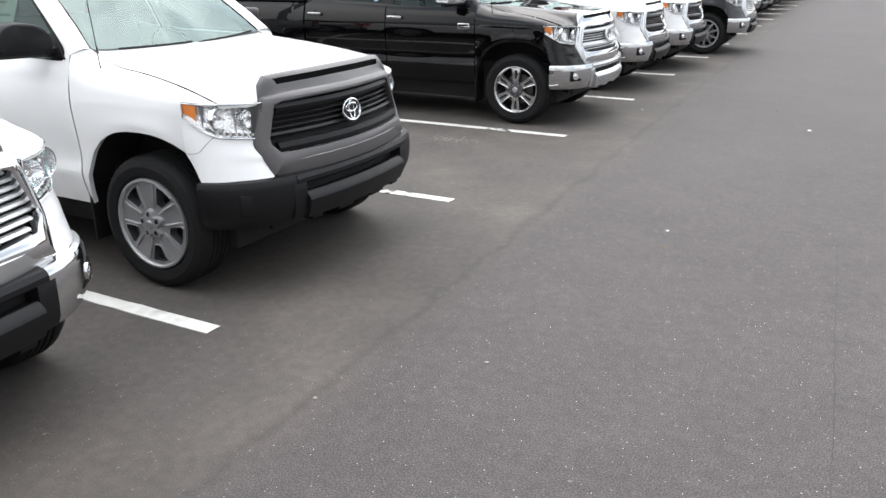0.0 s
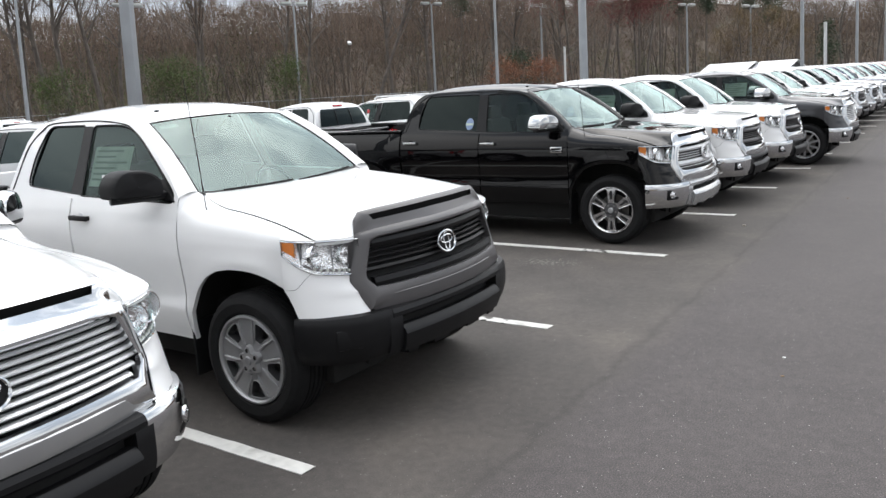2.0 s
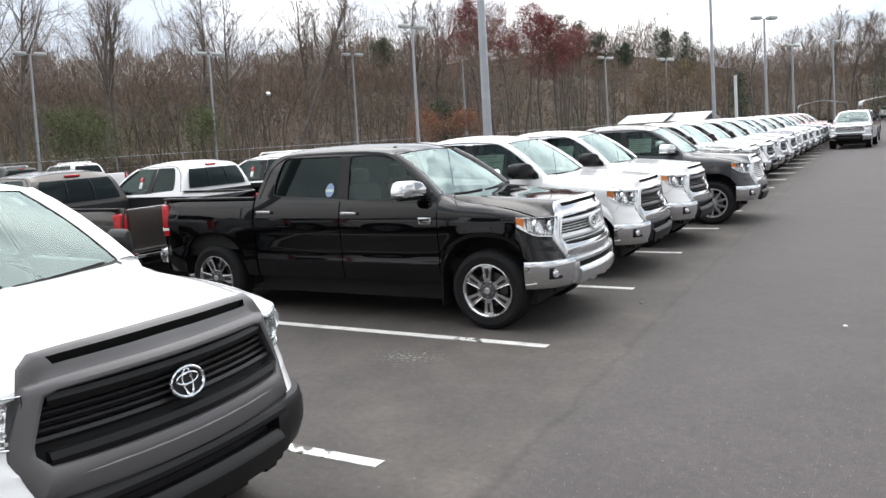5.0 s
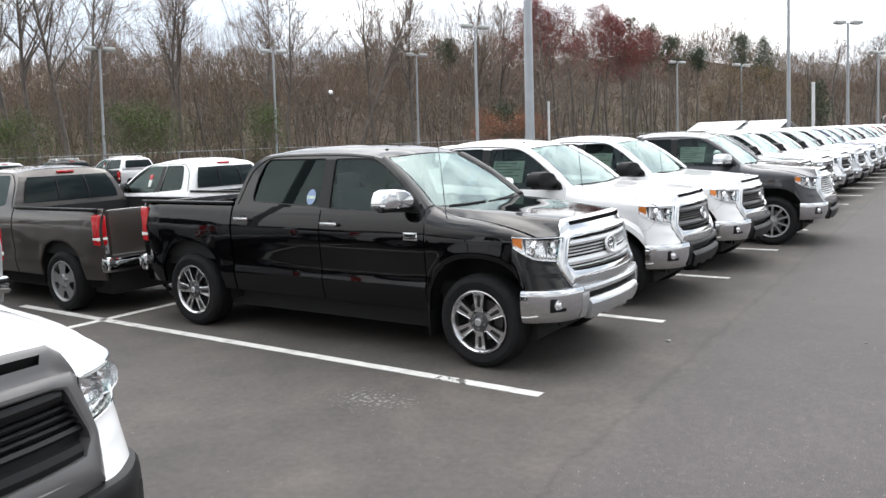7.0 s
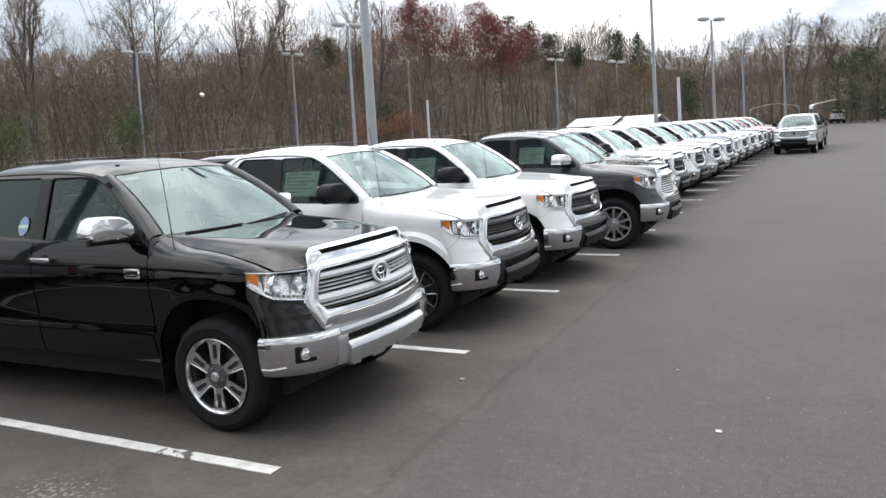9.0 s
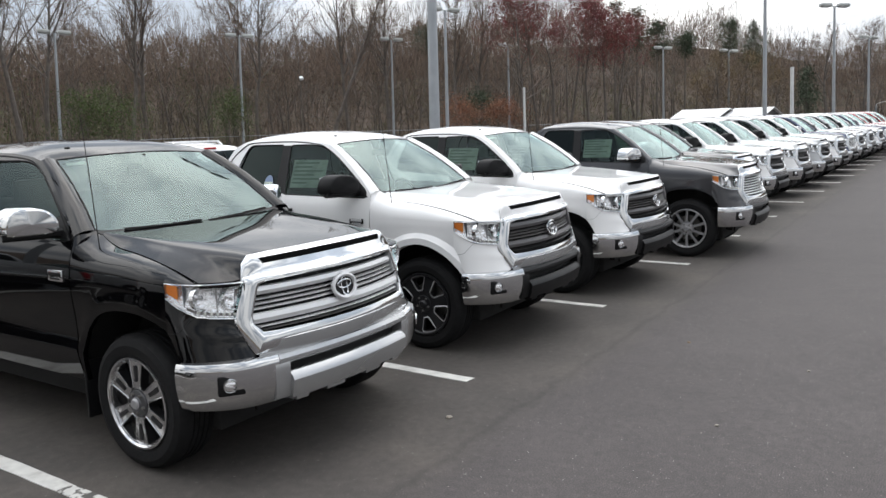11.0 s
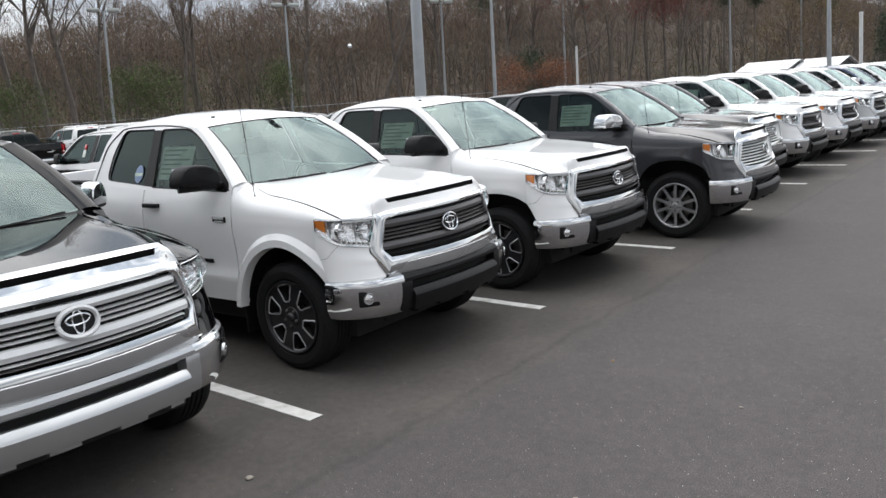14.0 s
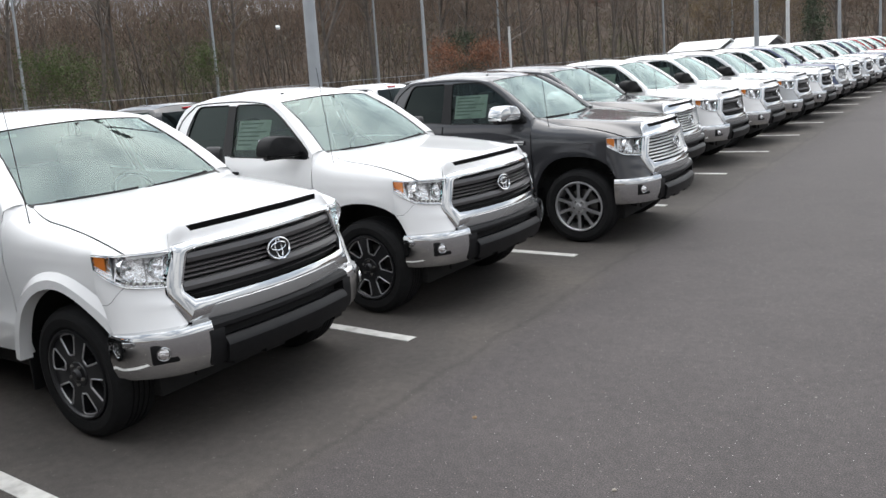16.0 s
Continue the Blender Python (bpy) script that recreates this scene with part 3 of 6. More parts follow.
        for k in range(6):
            inset(math.pi / 2 + k * math.pi / 3, 0.128, 0.225, 0.011, 0.016, ALLOY_DARK)
            inset(math.pi / 2 + math.pi / 6 + k * math.pi / 3, 0.080, 0.100, 0.010, 0.014, ALLOY_DARK)
        rows.append(("hub_ring", Build().lathe([(0.040, -0.014), (0.088, -0.012), (0.094, -0.03)], 24), ALLOY_GREY))
    elif style == "dark":
        hs = [hole(math.pi / 2 + 0.3 + math.pi / 6 + k * math.pi / 3, 0.120, 0.250, 0.23, 0.31) for k in range(6)]
        face(hs, ALLOY_DARK, 0.06)
        edges(hs, 0.006, ALLOY)
    else:
        hs = [hole(math.pi / 2 + math.pi / 10 + k * math.pi / 5, 0.100, 0.252, 0.165, 0.245) for k in range(10)]
        face(hs, ALLOY_SATIN, 0.07)
    if style == "five":                        # a five-lobed cap with a pocket for each nut
        lobe = lambda t, k: (0.071 + 0.017 * math.cos(5 * (t - math.pi / 2))) * k
        ring = np.linspace(0, 2 * math.pi, 50, endpoint=False)
        pockets = [[(0.062 * math.cos(a) + 0.0135 * math.cos(t), 0.062 * math.sin(a) + 0.0135 * math.sin(t)) for t in np.linspace(0, 2 * math.pi, 12, endpoint=False)] for a in (math.pi / 2 + k * 2 * math.pi / 5 for k in range(5))]
        top = lambda px, pz: (px, 0.020 - 1.1 * (px * px + pz * pz), pz)
        cap = Build().fill([(lobe(t, 1) * math.cos(t), lobe(t, 1) * math.sin(t)) for t in ring], pockets, top)
        cap.grid([[(lobe(t, k) * math.cos(t), h, lobe(t, k) * math.sin(t)) for k, h in ((1.0, 0.020 - 1.1 * lobe(t, 1) ** 2), (1.04, 0.006), (1.10, -0.03))] for t in ring], close_u=True)
        rows.append(("hub", cap, ALLOY_BRIGHT))
        # pocket walls coloured darker than the cap
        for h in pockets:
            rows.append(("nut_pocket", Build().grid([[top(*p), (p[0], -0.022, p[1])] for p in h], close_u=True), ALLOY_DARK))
        rows.append(("hub_cap", Build().lathe([(0.001, 0.026), (0.022, 0.024), (0.028, 0.019), (0.030, 0.012)], 20), ALLOY_SATIN))
    else:
        rows.append(("hub", Build().lathe([(0.001, 0.016), (0.026, 0.015), (0.034, 0.006), (0.040, -0.004), (0.074, -0.008), (0.086, -0.03)], 24), {"dark": ALLOY_DARK, "split": ALLOY_GREY}.get(style, ALLOY)))
        if style == "split":
            rows.append(("hub_cap", Build().lathe([(0.001, 0.020), (0.026, 0.019), (0.032, 0.012), (0.034, 0.004)], 20), ALLOY))
    for k in range(5):
        a = math.pi / 2 + (0 if style == "five" else 0.63) + k * 2 * math.pi / 5
        rows.append(("wheel_nut", Build().lathe([(0.001, 0.010), (0.009, 0.009), (0.011, -0.016)], 6, (0.060 * math.cos(a), 0, 0.060 * math.sin(a))), STEEL))
    rows.append(("brake_disc", Build().lathe([(0.09, -0.11), (0.175, -0.11), (0.175, -0.13), (0.09, -0.13)], 28), STEEL))
    rows.append(("wheel_back", Build().lathe([(0.001, -0.16), (0.262, -0.17)], 28), BLACK))
    return rows


def rounded(pts, r, n=4):
    """A closed outline with its corners rounded; r is one radius, or one for each corner."""
    out, m = [], len(pts)
    for i, p in enumerate(pts):
        k = r[i] if isinstance(r, (list, tuple)) else r
        p, q0, q1 = Vector(p), Vector(pts[i - 1]), Vector(pts[(i + 1) % m])
        if k <= 0.001:
            out.append(tuple(p))
            continue
        u, v = q0 - p, q1 - p
        u, v = u.normalized() * min(k, 0.48 * u.length), v.normalized() * min(k, 0.48 * v.length)
        for j in range(n + 1):
            t = j / n
            out.append(tuple((p + u) * (1 - t) ** 2 + p * 2 * t * (1 - t) + (p + v) * t * t))
    return out


def front_win(rear):
    """The front door's window; rear is where its back edge stands."""
    return rounded([(rear, 1.338), (rear - 0.045, 1.802), (-1.30, 1.802), (-1.12, 1.742), (-0.95, 1.640), (-0.78, 1.516), (-0.605, 1.380), (-0.592, 1.318)],
                   [0.02, 0.035, 0.14, 0.07, 0.07, 0.07, 0.03, 0.03])


PILLAR = [(-0.548, 1.352), (-0.68, 1.478), (-0.86, 1.620), (-1.02, 1.728), (-1.165, 1.803)]
CABS = {
    "crew": dict(end=-3.00, seam=-1.765, bed=-3.025,
                 top=[(-1.165, 1.803), (-1.30, 1.828), (-1.55, 1.852), (-1.90, 1.862), (-2.50, 1.858), (-2.72, 1.842)],
                 back=[(-2.83, 1.790), (-2.89, 1.70), (-2.945, 1.54), (-2.995, 1.38)], front=front_win(-1.685),
                 rear=rounded([(-2.745, 1.392), (-2.735, 1.62), (-2.665, 1.810), (-1.850, 1.806), (-1.800, 1.352)], [0.06, 0.15, 0.07, 0.03, 0.02])),
    "double": dict(end=-2.55, seam=-1.69, bed=-2.575,
                   top=[(-1.165, 1.803), (-1.30, 1.828), (-1.55, 1.852), (-1.80, 1.858), (-2.18, 1.850), (-2.30, 1.835)],
                   back=[(-2.40, 1.785), (-2.455, 1.70), (-2.505, 1.54), (-2.545, 1.38)], front=front_win(-1.600),
                   rear=rounded([(-2.300, 1.392), (-2.290, 1.60), (-2.205, 1.808), (-1.745, 1.806), (-1.700, 1.352)], [0.06, 0.15, 0.07, 0.03, 0.02])),
}


def house_y(x, z):
    return float(np.interp(z, [1.30, 1.36, 1.62, 1.80, 1.86, 1.90], [0.930, 0.902, 0.798, 0.708, 0.664, 0.62]))


def cab_top_z(cab, x):
    t = sorted(CABS[cab]["top"])
    return float(np.interp(x, [p[0] for p in t], [p[1] for p in t]))


def cab_side_mesh(cab):
    c = CABS[cab]
    low = [(c["end"] + 0.005, 1.36), (c["end"] + 0.005, belt_z(c["end"]) - 0.005), (-1.7, belt_z(-1.7) - 0.005), (-0.545, belt_z(-0.545) - 0.005)]
    outer = PILLAR + c["top"][1:] + c["back"] + low
    place = lambda x, z: (x, house_y(x, z), z)
    b = Build().fill(outer, [c["front"], c["rear"]], place)
    for w in (c["front"], c["rear"]):
        loop = [[place(x, z), (x, house_y(x, z) - 0.03, z)] for x, z in w]
        b.grid(loop, close_u=True)
    return b


def window_mesh(outline, inset=0.012):
    return Build().fill(outline, [], lambda x, z: (x, 0.902 - 0.441 * (z - 1.36) - inset, z))


def ws_point(s, w):
    """Windscreen: s from base to top, w across."""
    a = abs(w)
    base = np.array((-0.485 - 0.063 * a ** 2.2, w * 0.756, 1.345 + 0.025 * a ** 2))
    top = np.array((-1.085 - 0.080 * a ** 2.2, w * 0.600, 1.828 - 0.028 * a ** 2))
    p = base + (top - base) * s
    p[0] += 0.02 * math.sin(s * math.pi)
    p[2] += 0.02 * math.sin(s * math.pi)
    return p


def roof_mesh(cab):
    c = CABS[cab]
    ws = [-1, -.97, -.93, -.86, -.75, -.6, -.45, -.3, -.15, 0, .15, .3, .45, .6, .75, .86, .93, .97, 1]
    rows = []
    first = []
    for w in ws:                                # along the windscreen's top
        e = (*c["top"][0], )
        edge = np.array((e[0], math.copysign(house_y(*e), w), e[1]))
        g = max(0.0, (abs(w) - 0.86) / 0.14)
        p = ws_point(1.0, max(-1, min(1, w / 0.86))) + np.array((0.0, 0.0, 0.004))
        first.append(p * (1 - g) + edge * g)
    rows.append(first)
    x0, x1 = c["top"][1][0], c["top"][-1][0]
    for x in sorted(set([p[0] for p in c["top"][1:]] + list(np.linspace(x0, x1, 9)) + [-1.235]), reverse=True):
        zt = cab_top_z(cab, x)
        crown = float(np.interp(x, [x1, x1 + 0.3, -1.8, -1.5, -1.30, -1.235], [0.052, 0.072, 0.074, 0.066, 0.052, 0.040]))
        k = float(np.interp(x, [-1.5, -1.235], [0.0, 0.055]))
        yo = house_y(x, zt)
        rows.append([(x + k * (1 - abs(w) ** 2.2), yo * w, zt + crown * (1 - abs(w) ** 3.2)) for w in ws])
    return Build().grid(rows)


def rear_wall_mesh(cab):
    c = CABS[cab]
    line = [c["top"][-1]] + c["back"] + [(c["end"] + 0.005, 1.0)]
    rows = []
    for x, z in line:
        yo = house_y(x, z) if z > 1.3 else 0.93
        rows.append([(x - 0.03 * (1 - w * w), yo * w, z + (0.045 * (1 - abs(w) ** 3.2) if (x, z) == c["top"][-1] else 0)) for w in np.linspace(-1, 1, 13)])
    return Build().grid(rows)


def pillar_mesh():
    """The rounded windscreen pillar between the glass and the door frame."""
    rows = []
    for s, (px, pz) in zip((0.0, 0.26, 0.56, 0.80, 1.0), PILLAR):
        a, e = ws_point(s, 1.0), np.array((px, house_y(px, pz), pz))
        m = (a + e) / 2 + np.array((0.035, 0.020, 0.035))
        rows.append([tuple(a * (1 - t) ** 2 + m * 2 * t * (1 - t) + e * t * t) for t in np.linspace(0, 1, 7)])
    return Build().grid(rows)


def outline_tube(loop, r, off, closed=True):
    """A thin seal or joint that runs along an outline on the cab's side."""
    pts = [(x, house_y(x, z) + off, z) for x, z in loop]
    return Build().tube(pts + pts[:1] if closed else pts, r, 5, False)


def door_gap(cab):
    """The open line between door frames and roof."""
    c = CABS[cab]
    t = [(x - 0.03, z - 0.028) for x, z in PILLAR] + [(x, z - 0.022) for x, z in c["top"][1:-1]] + [(c["top"][-1][0] + 0.02, c["top"][-1][1] - 0.045)] + [(x + 0.055, z - 0.02) for x, z in c["back"][1:]]
    return outline_tube([tuple(p[:2]) for p in smooth_path([(x, z, 0) for x, z in t], 3)], 0.006, 0.001, False)


def mirror_mesh():
    """The mirror's shell: a rounded wedge, flat behind, lower edge straight."""
    out = rounded([(0.925, 1.372), (1.205, 1.372), (1.200, 1.470), (1.140, 1.548), (0.985, 1.540), (0.918, 1.462)], [0.03, 0.035, 0.07, 0.06, 0.06, 0.05], 3)
    cy, cz = 1.07, 1.44
    rows = []
    for dx, k in ((-0.075, 0.90), (-0.070, 0.985), (-0.03, 1.0), (0.03, 0.995), (0.066, 0.975), (0.082, 0.93), (0.090, 0.82), (0.096, 0.02)):
        rows.append([(-0.790 + dx - 0.42 * (y - cy) * k, cy + (y - cy) * k, cz + (z - cz) * k - 0.004) for y, z in out])
    return Build().grid(rows, close_v=True)


def mirror_arm_mesh():
    b = Build().sweep([(-0.71, 0.80, 0), (-0.72, 0.90, 0), (-0.75, 1.0, 0), (-0.805, 1.12, 0), (-0.835, 1.185, 0)],
                      [(-0.045, 1.352), (-0.020, 1.340), (0.025, 1.340), (0.048, 1.356), (0.048, 1.385), (0.02, 1.396), (-0.045, 1.396)])
    return b.add([(-0.60, 0.912, 1.335), (-0.60, 0.905, 1.385), (-0.71, 0.860, 1.47), (-0.80, 0.870, 1.45), (-0.80, 0.912, 1.335)], [(0, 1, 2, 3, 4)])


MESHES = {}


def shared(key, make, thick=0.0):
    if key not in MESHES:
        b = make()
        MESHES[key] = b if isinstance(b, bpy.types.Mesh) else b.mesh(key.split("|")[0], thick=thick)
    return MESHES[key]


def pair(name, key, make, mat, parent, label="", thick=0.0):
    """The same part on the truck's left and right side."""
    out = []
    for side in (1, -1):
        out.append(part(name, shared(f"{name}|{key}|{side}", lambda: make() if side > 0 else make().flip_y(), thick), mat, parent, label))
    return out


MATS = {"GUNMETAL": GUNMETAL, "TRIM": TRIM, "CHROME": CHROME, "SATIN": SATIN}


def pickup(name, label, x, y, turn=0.0, colour="white", cab="double", grille="sport", wheel="five", bumper="chrome", mirror="TRIM",
           flares=False, near=True, sticker=False, paper=True, badge=None, scale=1.0, group="parked pickups", z=0.0, spin=0.0, slider=False, rack=False):
    """A parked pickup whose passenger-side front hub stands over (x, y), facing turn degrees from +x."""
    root = new(name)
    tagged(root, label, "pickup truck", group)
    body = PAINT[colour]
    c = CABS[cab]
    # body shell
    pair("fender", "front", fender_mesh, body, root)
    if near:
        pair("fascia_joint", "j", fascia_joint, BLACK, root)
    pair("front_door", cab, lambda: panel_mesh(c["seam"] + 0.007, -0.533), body, root)
    pair("rear_door", cab, lambda: panel_mesh(c["end"], c["seam"] - 0.007), body, root)
    pair("bed_side", cab, lambda: panel_mesh(-4.58, c["bed"], BASE, 1.385), body, root)
    pair("cab_side", cab, lambda: cab_side_mesh(cab), body, root)
    part("hood", shared("hood", hood_mesh), body, root)
    part("roof", shared(f"roof|{cab}", lambda: roof_mesh(cab)), body, root)
    part("rear_wall", shared(f"rear_wall|{cab}", lambda: rear_wall_mesh(cab)), body, root)
    pair("windscreen_pillar", "a", pillar_mesh, body, root)
    pair("bed_rail", cab, lambda: Build().box(((c["bed"] - 4.52) / 2, 0.905, 1.374), (c["bed"] + 4.52, 0.07, 0.03), 0.012), TRIM, root)
    part("bed_liner", shared(f"bed_liner|{cab}", lambda: Build().box(((c["bed"] - 4.52) / 2, 0.88, 1.06), (c["bed"] + 4.50, 0.02, 0.6)).box(((c["bed"] - 4.52) / 2, -0.88, 1.06), (c["bed"] + 4.50, 0.02, 0.6))
                             .box(((c["bed"] - 4.52) / 2, 0, 0.78), (c["bed"] + 4.50, 1.76, 0.03)).box((c["bed"] - 0.03, 0, 1.06), (0.03, 1.76, 0.58))), BLACK, root)
    part("tailgate", shared("tailgate", lambda: Build().box((-4.53, 0, 1.06), (0.07, 1.52, 0.60), 0.02)), body, root)
    pair("tail_light", "t", lambda: Build().box((-4.50, 0.870, 1.11), (0.14, 0.14, 0.40), 0.03), RED_LENS, root, "red tail light with a small clear window")
    pair("reversing_light", "t", lambda: Build().box((-4.503, 0.872, 1.00), (0.142, 0.142, 0.055), 0.02), PAPER, root)
    part("rear_bumper", shared("rear_bumper", lambda: Build().box((-4.62, 0, 0.66), (0.16, 1.86, 0.20), 0.05)), CHROME, root)
    # flat black boxes, lowered and widened to deepen the shade under the truck
    part("underbody", shared("underbody", lambda: Build().box((-2.0, 0, 0.47), (4.9, 1.46, 0.46), 0.03).box((-1.75, 0, 0.58), (2.40, 1.82, 0.22), 0.03).box((0.42, 0, 0.62), (0.50, 1.24, 0.22), 0.03)
                             .box((-4.2, 0, 0.72), (0.7, 1.72, 0.12), 0.02)), BLACK, root)
    pair("wheel_well", "f", lambda: lathe_arch(0.0, 0.56, 0.90), BLACK, root)
    pair("wheel_well", "r", lambda: lathe_arch(BASE, 0.56, 0.90), BLACK, root)
    pair("mud_flap", "f", lambda: Build().box((-0.525, 0.83, 0.40), (0.02, 0.22, 0.36), 0.006), TRIM, root)
    if flares:
        pair("wheel_flare", "f", lambda: Build().grid([[(0.50 * k * math.cos(t), side_y(0.5 * k * math.cos(t), 0.9) + o, AXLE_Z - 0.02 + 0.56 * k * math.sin(t)) for k, o in ((0.97, -0.03), (0.985, 0.045), (1.08, 0.045), (1.16, 0.012))]
                                                       for t in np.linspace(0.45, math.pi - 0.10, 21)]), body, root)
    # glass
    part("windscreen", shared("windscreen", lambda: Build().grid([[tuple(ws_point(s, w)) for w in np.linspace(-1, 1, 17)] for s in np.linspace(0, 1, 7)])), GLASS_FRONT, root)
    part("windscreen_seal", shared("windscreen_seal", lambda: Build().tube([tuple(ws_point(s, -1.0)) for s in np.linspace(0, 1, 6)] + [tuple(ws_point(1.0, w)) for w in np.linspace(-0.9, 0.9, 13)] + [tuple(ws_point(s, 1.0)) for s in np.linspace(1, 0, 6)], 0.006, 6, False)), TRIM, root)
    fw = pair("front_window", cab, lambda: window_mesh(c["front"]), GLASS_SIDE, root)
    rw = pair("rear_window", cab, lambda: window_mesh(c["rear"]), GLASS_DARK, root)
    part("back_window", shared(f"back_window|{cab}", lambda: Build().grid([[(cx - 0.036 - 0.03 * (1 - w * w), w * wid, cz) for w in np.linspace(-1, 1, 9)]
                               for cx, cz, wid in ((c["back"][0][0] - 0.02, c["back"][0][1] - 0.01, 0.62), (c["back"][1][0], c["back"][1][1], 0.66), (c["back"][2][0], c["back"][2][1], 0.72), (c["back"][3][0] + 0.015, c["back"][3][1] + 0.04, 0.74))])), GLASS_DARK, root)
    part("brake_light", shared(f"brake_light|{cab}", lambda: Build().box((c["back"][0][0] + 0.005, 0, 1.832), (0.06, 0.26, 0.035), 0.01)), RED_LENS, root)
    pair("door_pillar", cab, lambda: Build().fill([(c["rear"][-1][0] + 0.002, 1.350), (c["rear"][-6][0] + 0.002, 1.800), (c["front"][6][0] - 0.004, 1.800), (c["front"][0][0] - 0.002, 1.345)], [], lambda px, pz: (px, house_y(px, pz) + 0.003, pz)), TRIM, root)
    if near:
        pair("window_seal", "f" + cab, lambda: outline_tube(c["front"], 0.007, -0.004), TRIM, root)
        pair("window_seal", "r" + cab, lambda: outline_tube(c["rear"], 0.007, -0.004), TRIM, root)
    pair("door_gap", cab, lambda: door_gap(cab), BLACK, root)
    if slider:
        for wy in (-0.24, 0.24):
            part("window_divider", shared(f"window_divider|{cab}{wy}", lambda: Build().tube([(c["back"][0][0] - 0.070, wy * 0.9, c["back"][0][1] - 0.012), (c["back"][1][0] - 0.068, wy * 0.95, c["back"][1][1]), (c["back"][2][0] - 0.066, wy, c["back"][2][1]), (c["back"][3][0] - 0.048, wy, c["back"][3][1] + 0.04)], 0.012, 6)), TRIM, root)
        tg = part("window_tag", shared(f"window_tag|{cab}", lambda: Build().box((c["seam"] + 0.32, 0.835, 1.50), (0.075, 0.014, 0.13), 0.004, Matrix.Rotation(0.41, 4, 'X'))), PAPER, root, "white paper tag hung in the window")
        part("tag_head", shared(f"tag_head|{cab}", lambda: Build().box((c["seam"] + 0.32, 0.788, 1.61), (0.075, 0.016, 0.09), 0.004, Matrix.Rotation(0.41, 4, 'X'))), RED_LENS, tg)
        part("name_bar", shared("name_bar|tail", lambda: Build().box((-4.567, -0.28, 1.02), (0.006, 0.24, 0.035), 0.001).box((-4.567, -0.40, 1.07), (0.006, 0.14, 0.02), 0.001)), SATIN, root, "plain bright lettering bar")
    if rack:
        for wy in (-0.52, 0.52):
            part("roof_rail", shared(f"roof_rail|{cab}{wy}", lambda: Build().tube([(-1.45, wy, 1.89), (-1.52, wy, 1.95), (c["end"] + 0.55, wy, 1.95), (c["end"] + 0.45, wy, 1.88)], 0.022, 6)), SATIN, root)
        for wx in (-1.7, c["end"] + 0.8):
            part("roof_bar", shared(f"roof_bar|{cab}{wx:.2f}", lambda: Build().tube([(wx, -0.52, 1.955), (wx, 0.52, 1.955)], 0.018, 6)), SATIN, root)
    # inside
    part("dashboard", shared("dashboard", lambda: Build().box((-0.78, 0, 1.14), (0.42, 1.62, 0.24), 0.06).box((-0.60, 0, 1.24), (0.30, 1.50, 0.03), 0.01)), INTERIOR, root)
    part("cabin_floor", shared(f"cabin_floor|{cab}", lambda: Build().box(((c["end"] - 0.7) / 2, 0, 0.72), (-0.7 - c["end"], 1.82, 0.06)).box((c["end"] + 0.06, 0, 1.05), (0.04, 1.8, 0.6))), INTERIOR, root)
    for sy in (0.42, -0.42):
        part("seat", shared(f"seat|{sy}", lambda: Build().box((-1.45, sy, 0.95), (0.52, 0.52, 0.20), 0.06).box((-1.74, sy, 1.22), (0.16, 0.50, 0.56), 0.06, Matrix.Rotation(-0.25, 4, 'Y'))
                            .box((-1.83, sy, 1.56), (0.10, 0.27, 0.19), 0.04)), CLOTH, root)
    part("rear_seat", shared(f"rear_seat|{cab}", lambda: Build().box((c["end"] + 0.38, 0, 0.98), (0.5, 1.5, 0.2), 0.06).box((c["end"] + 0.2, 0, 1.22), (0.16, 1.5, 0.5), 0.06)), CLOTH, root)
    if near:
        part("steering_wheel", shared("steering_wheel", lambda: Build().tube([(-1.08 - 0.08 * math.sin(t), 0.42 + 0.19 * math.cos(t), 1.22 + 0.17 * math.sin(t)) for t in np.linspace(0, 2 * math.pi, 21)], 0.016, 6, False)
                                  .box((-1.04, 0.42, 1.20), (0.10, 0.12, 0.10), 0.03)), TRIM, root)
    part("rear_view_mirror", shared("rear_view_mirror", lambda: Build().box((-1.09, 0, 1.70), (0.03, 0.24, 0.065), 0.012).box((-1.06, 0, 1.765), (0.03, 0.03, 0.10), 0.01)), BLACK, root)
    # grille
    sur, bars = GRILLES[grille]
    g = part("grille", shared("grille", backing_mesh), BLACK, root)
    part("grille_surround", shared("grille_surround", surround_mesh), MATS[sur], root, {"base": "grey painted grille surround"}.get(grille, "chrome grille surround"))
    part("hood_lip", shared("hood_lip", lip_mesh), {"base": GUNMETAL, "ranch": CHROME, "bright": CHROME}.get(grille, body), root, {"base": "grey painted lip above the grille", "ranch": "chrome lip above the grille", "bright": "chrome lip above the grille"}.get(grille, "painted lip above the grille"))
    part("hood_scoop", shared("hood_scoop", scoop_mesh), BLACK, root, "narrow black air slot")
    band = lambda: Build().grid([[(front_x(yy, 0.72) + k, yy, z) for k, z in ((-0.03, 0.708), (0.012, 0.712), (0.019, 0.735))] + [(front_x(yy, 0.79) + k, yy, z) for k, z in ((0.020, 0.788), (0.010, 0.798), (-0.03, 0.802))] for yy in np.linspace(-0.668, 0.668, 21)])
    part("lower_band", shared("lower_band", band), GUNMETAL if grille == "base" else SILVER, root)
    for bz, bh, bm in bars:
        wd = float(np.interp(bz, [0.83, 0.845, 0.90, 0.93, 1.05, 1.11], [0.44, 0.60, 0.652, 0.655, 0.612, 0.555]))
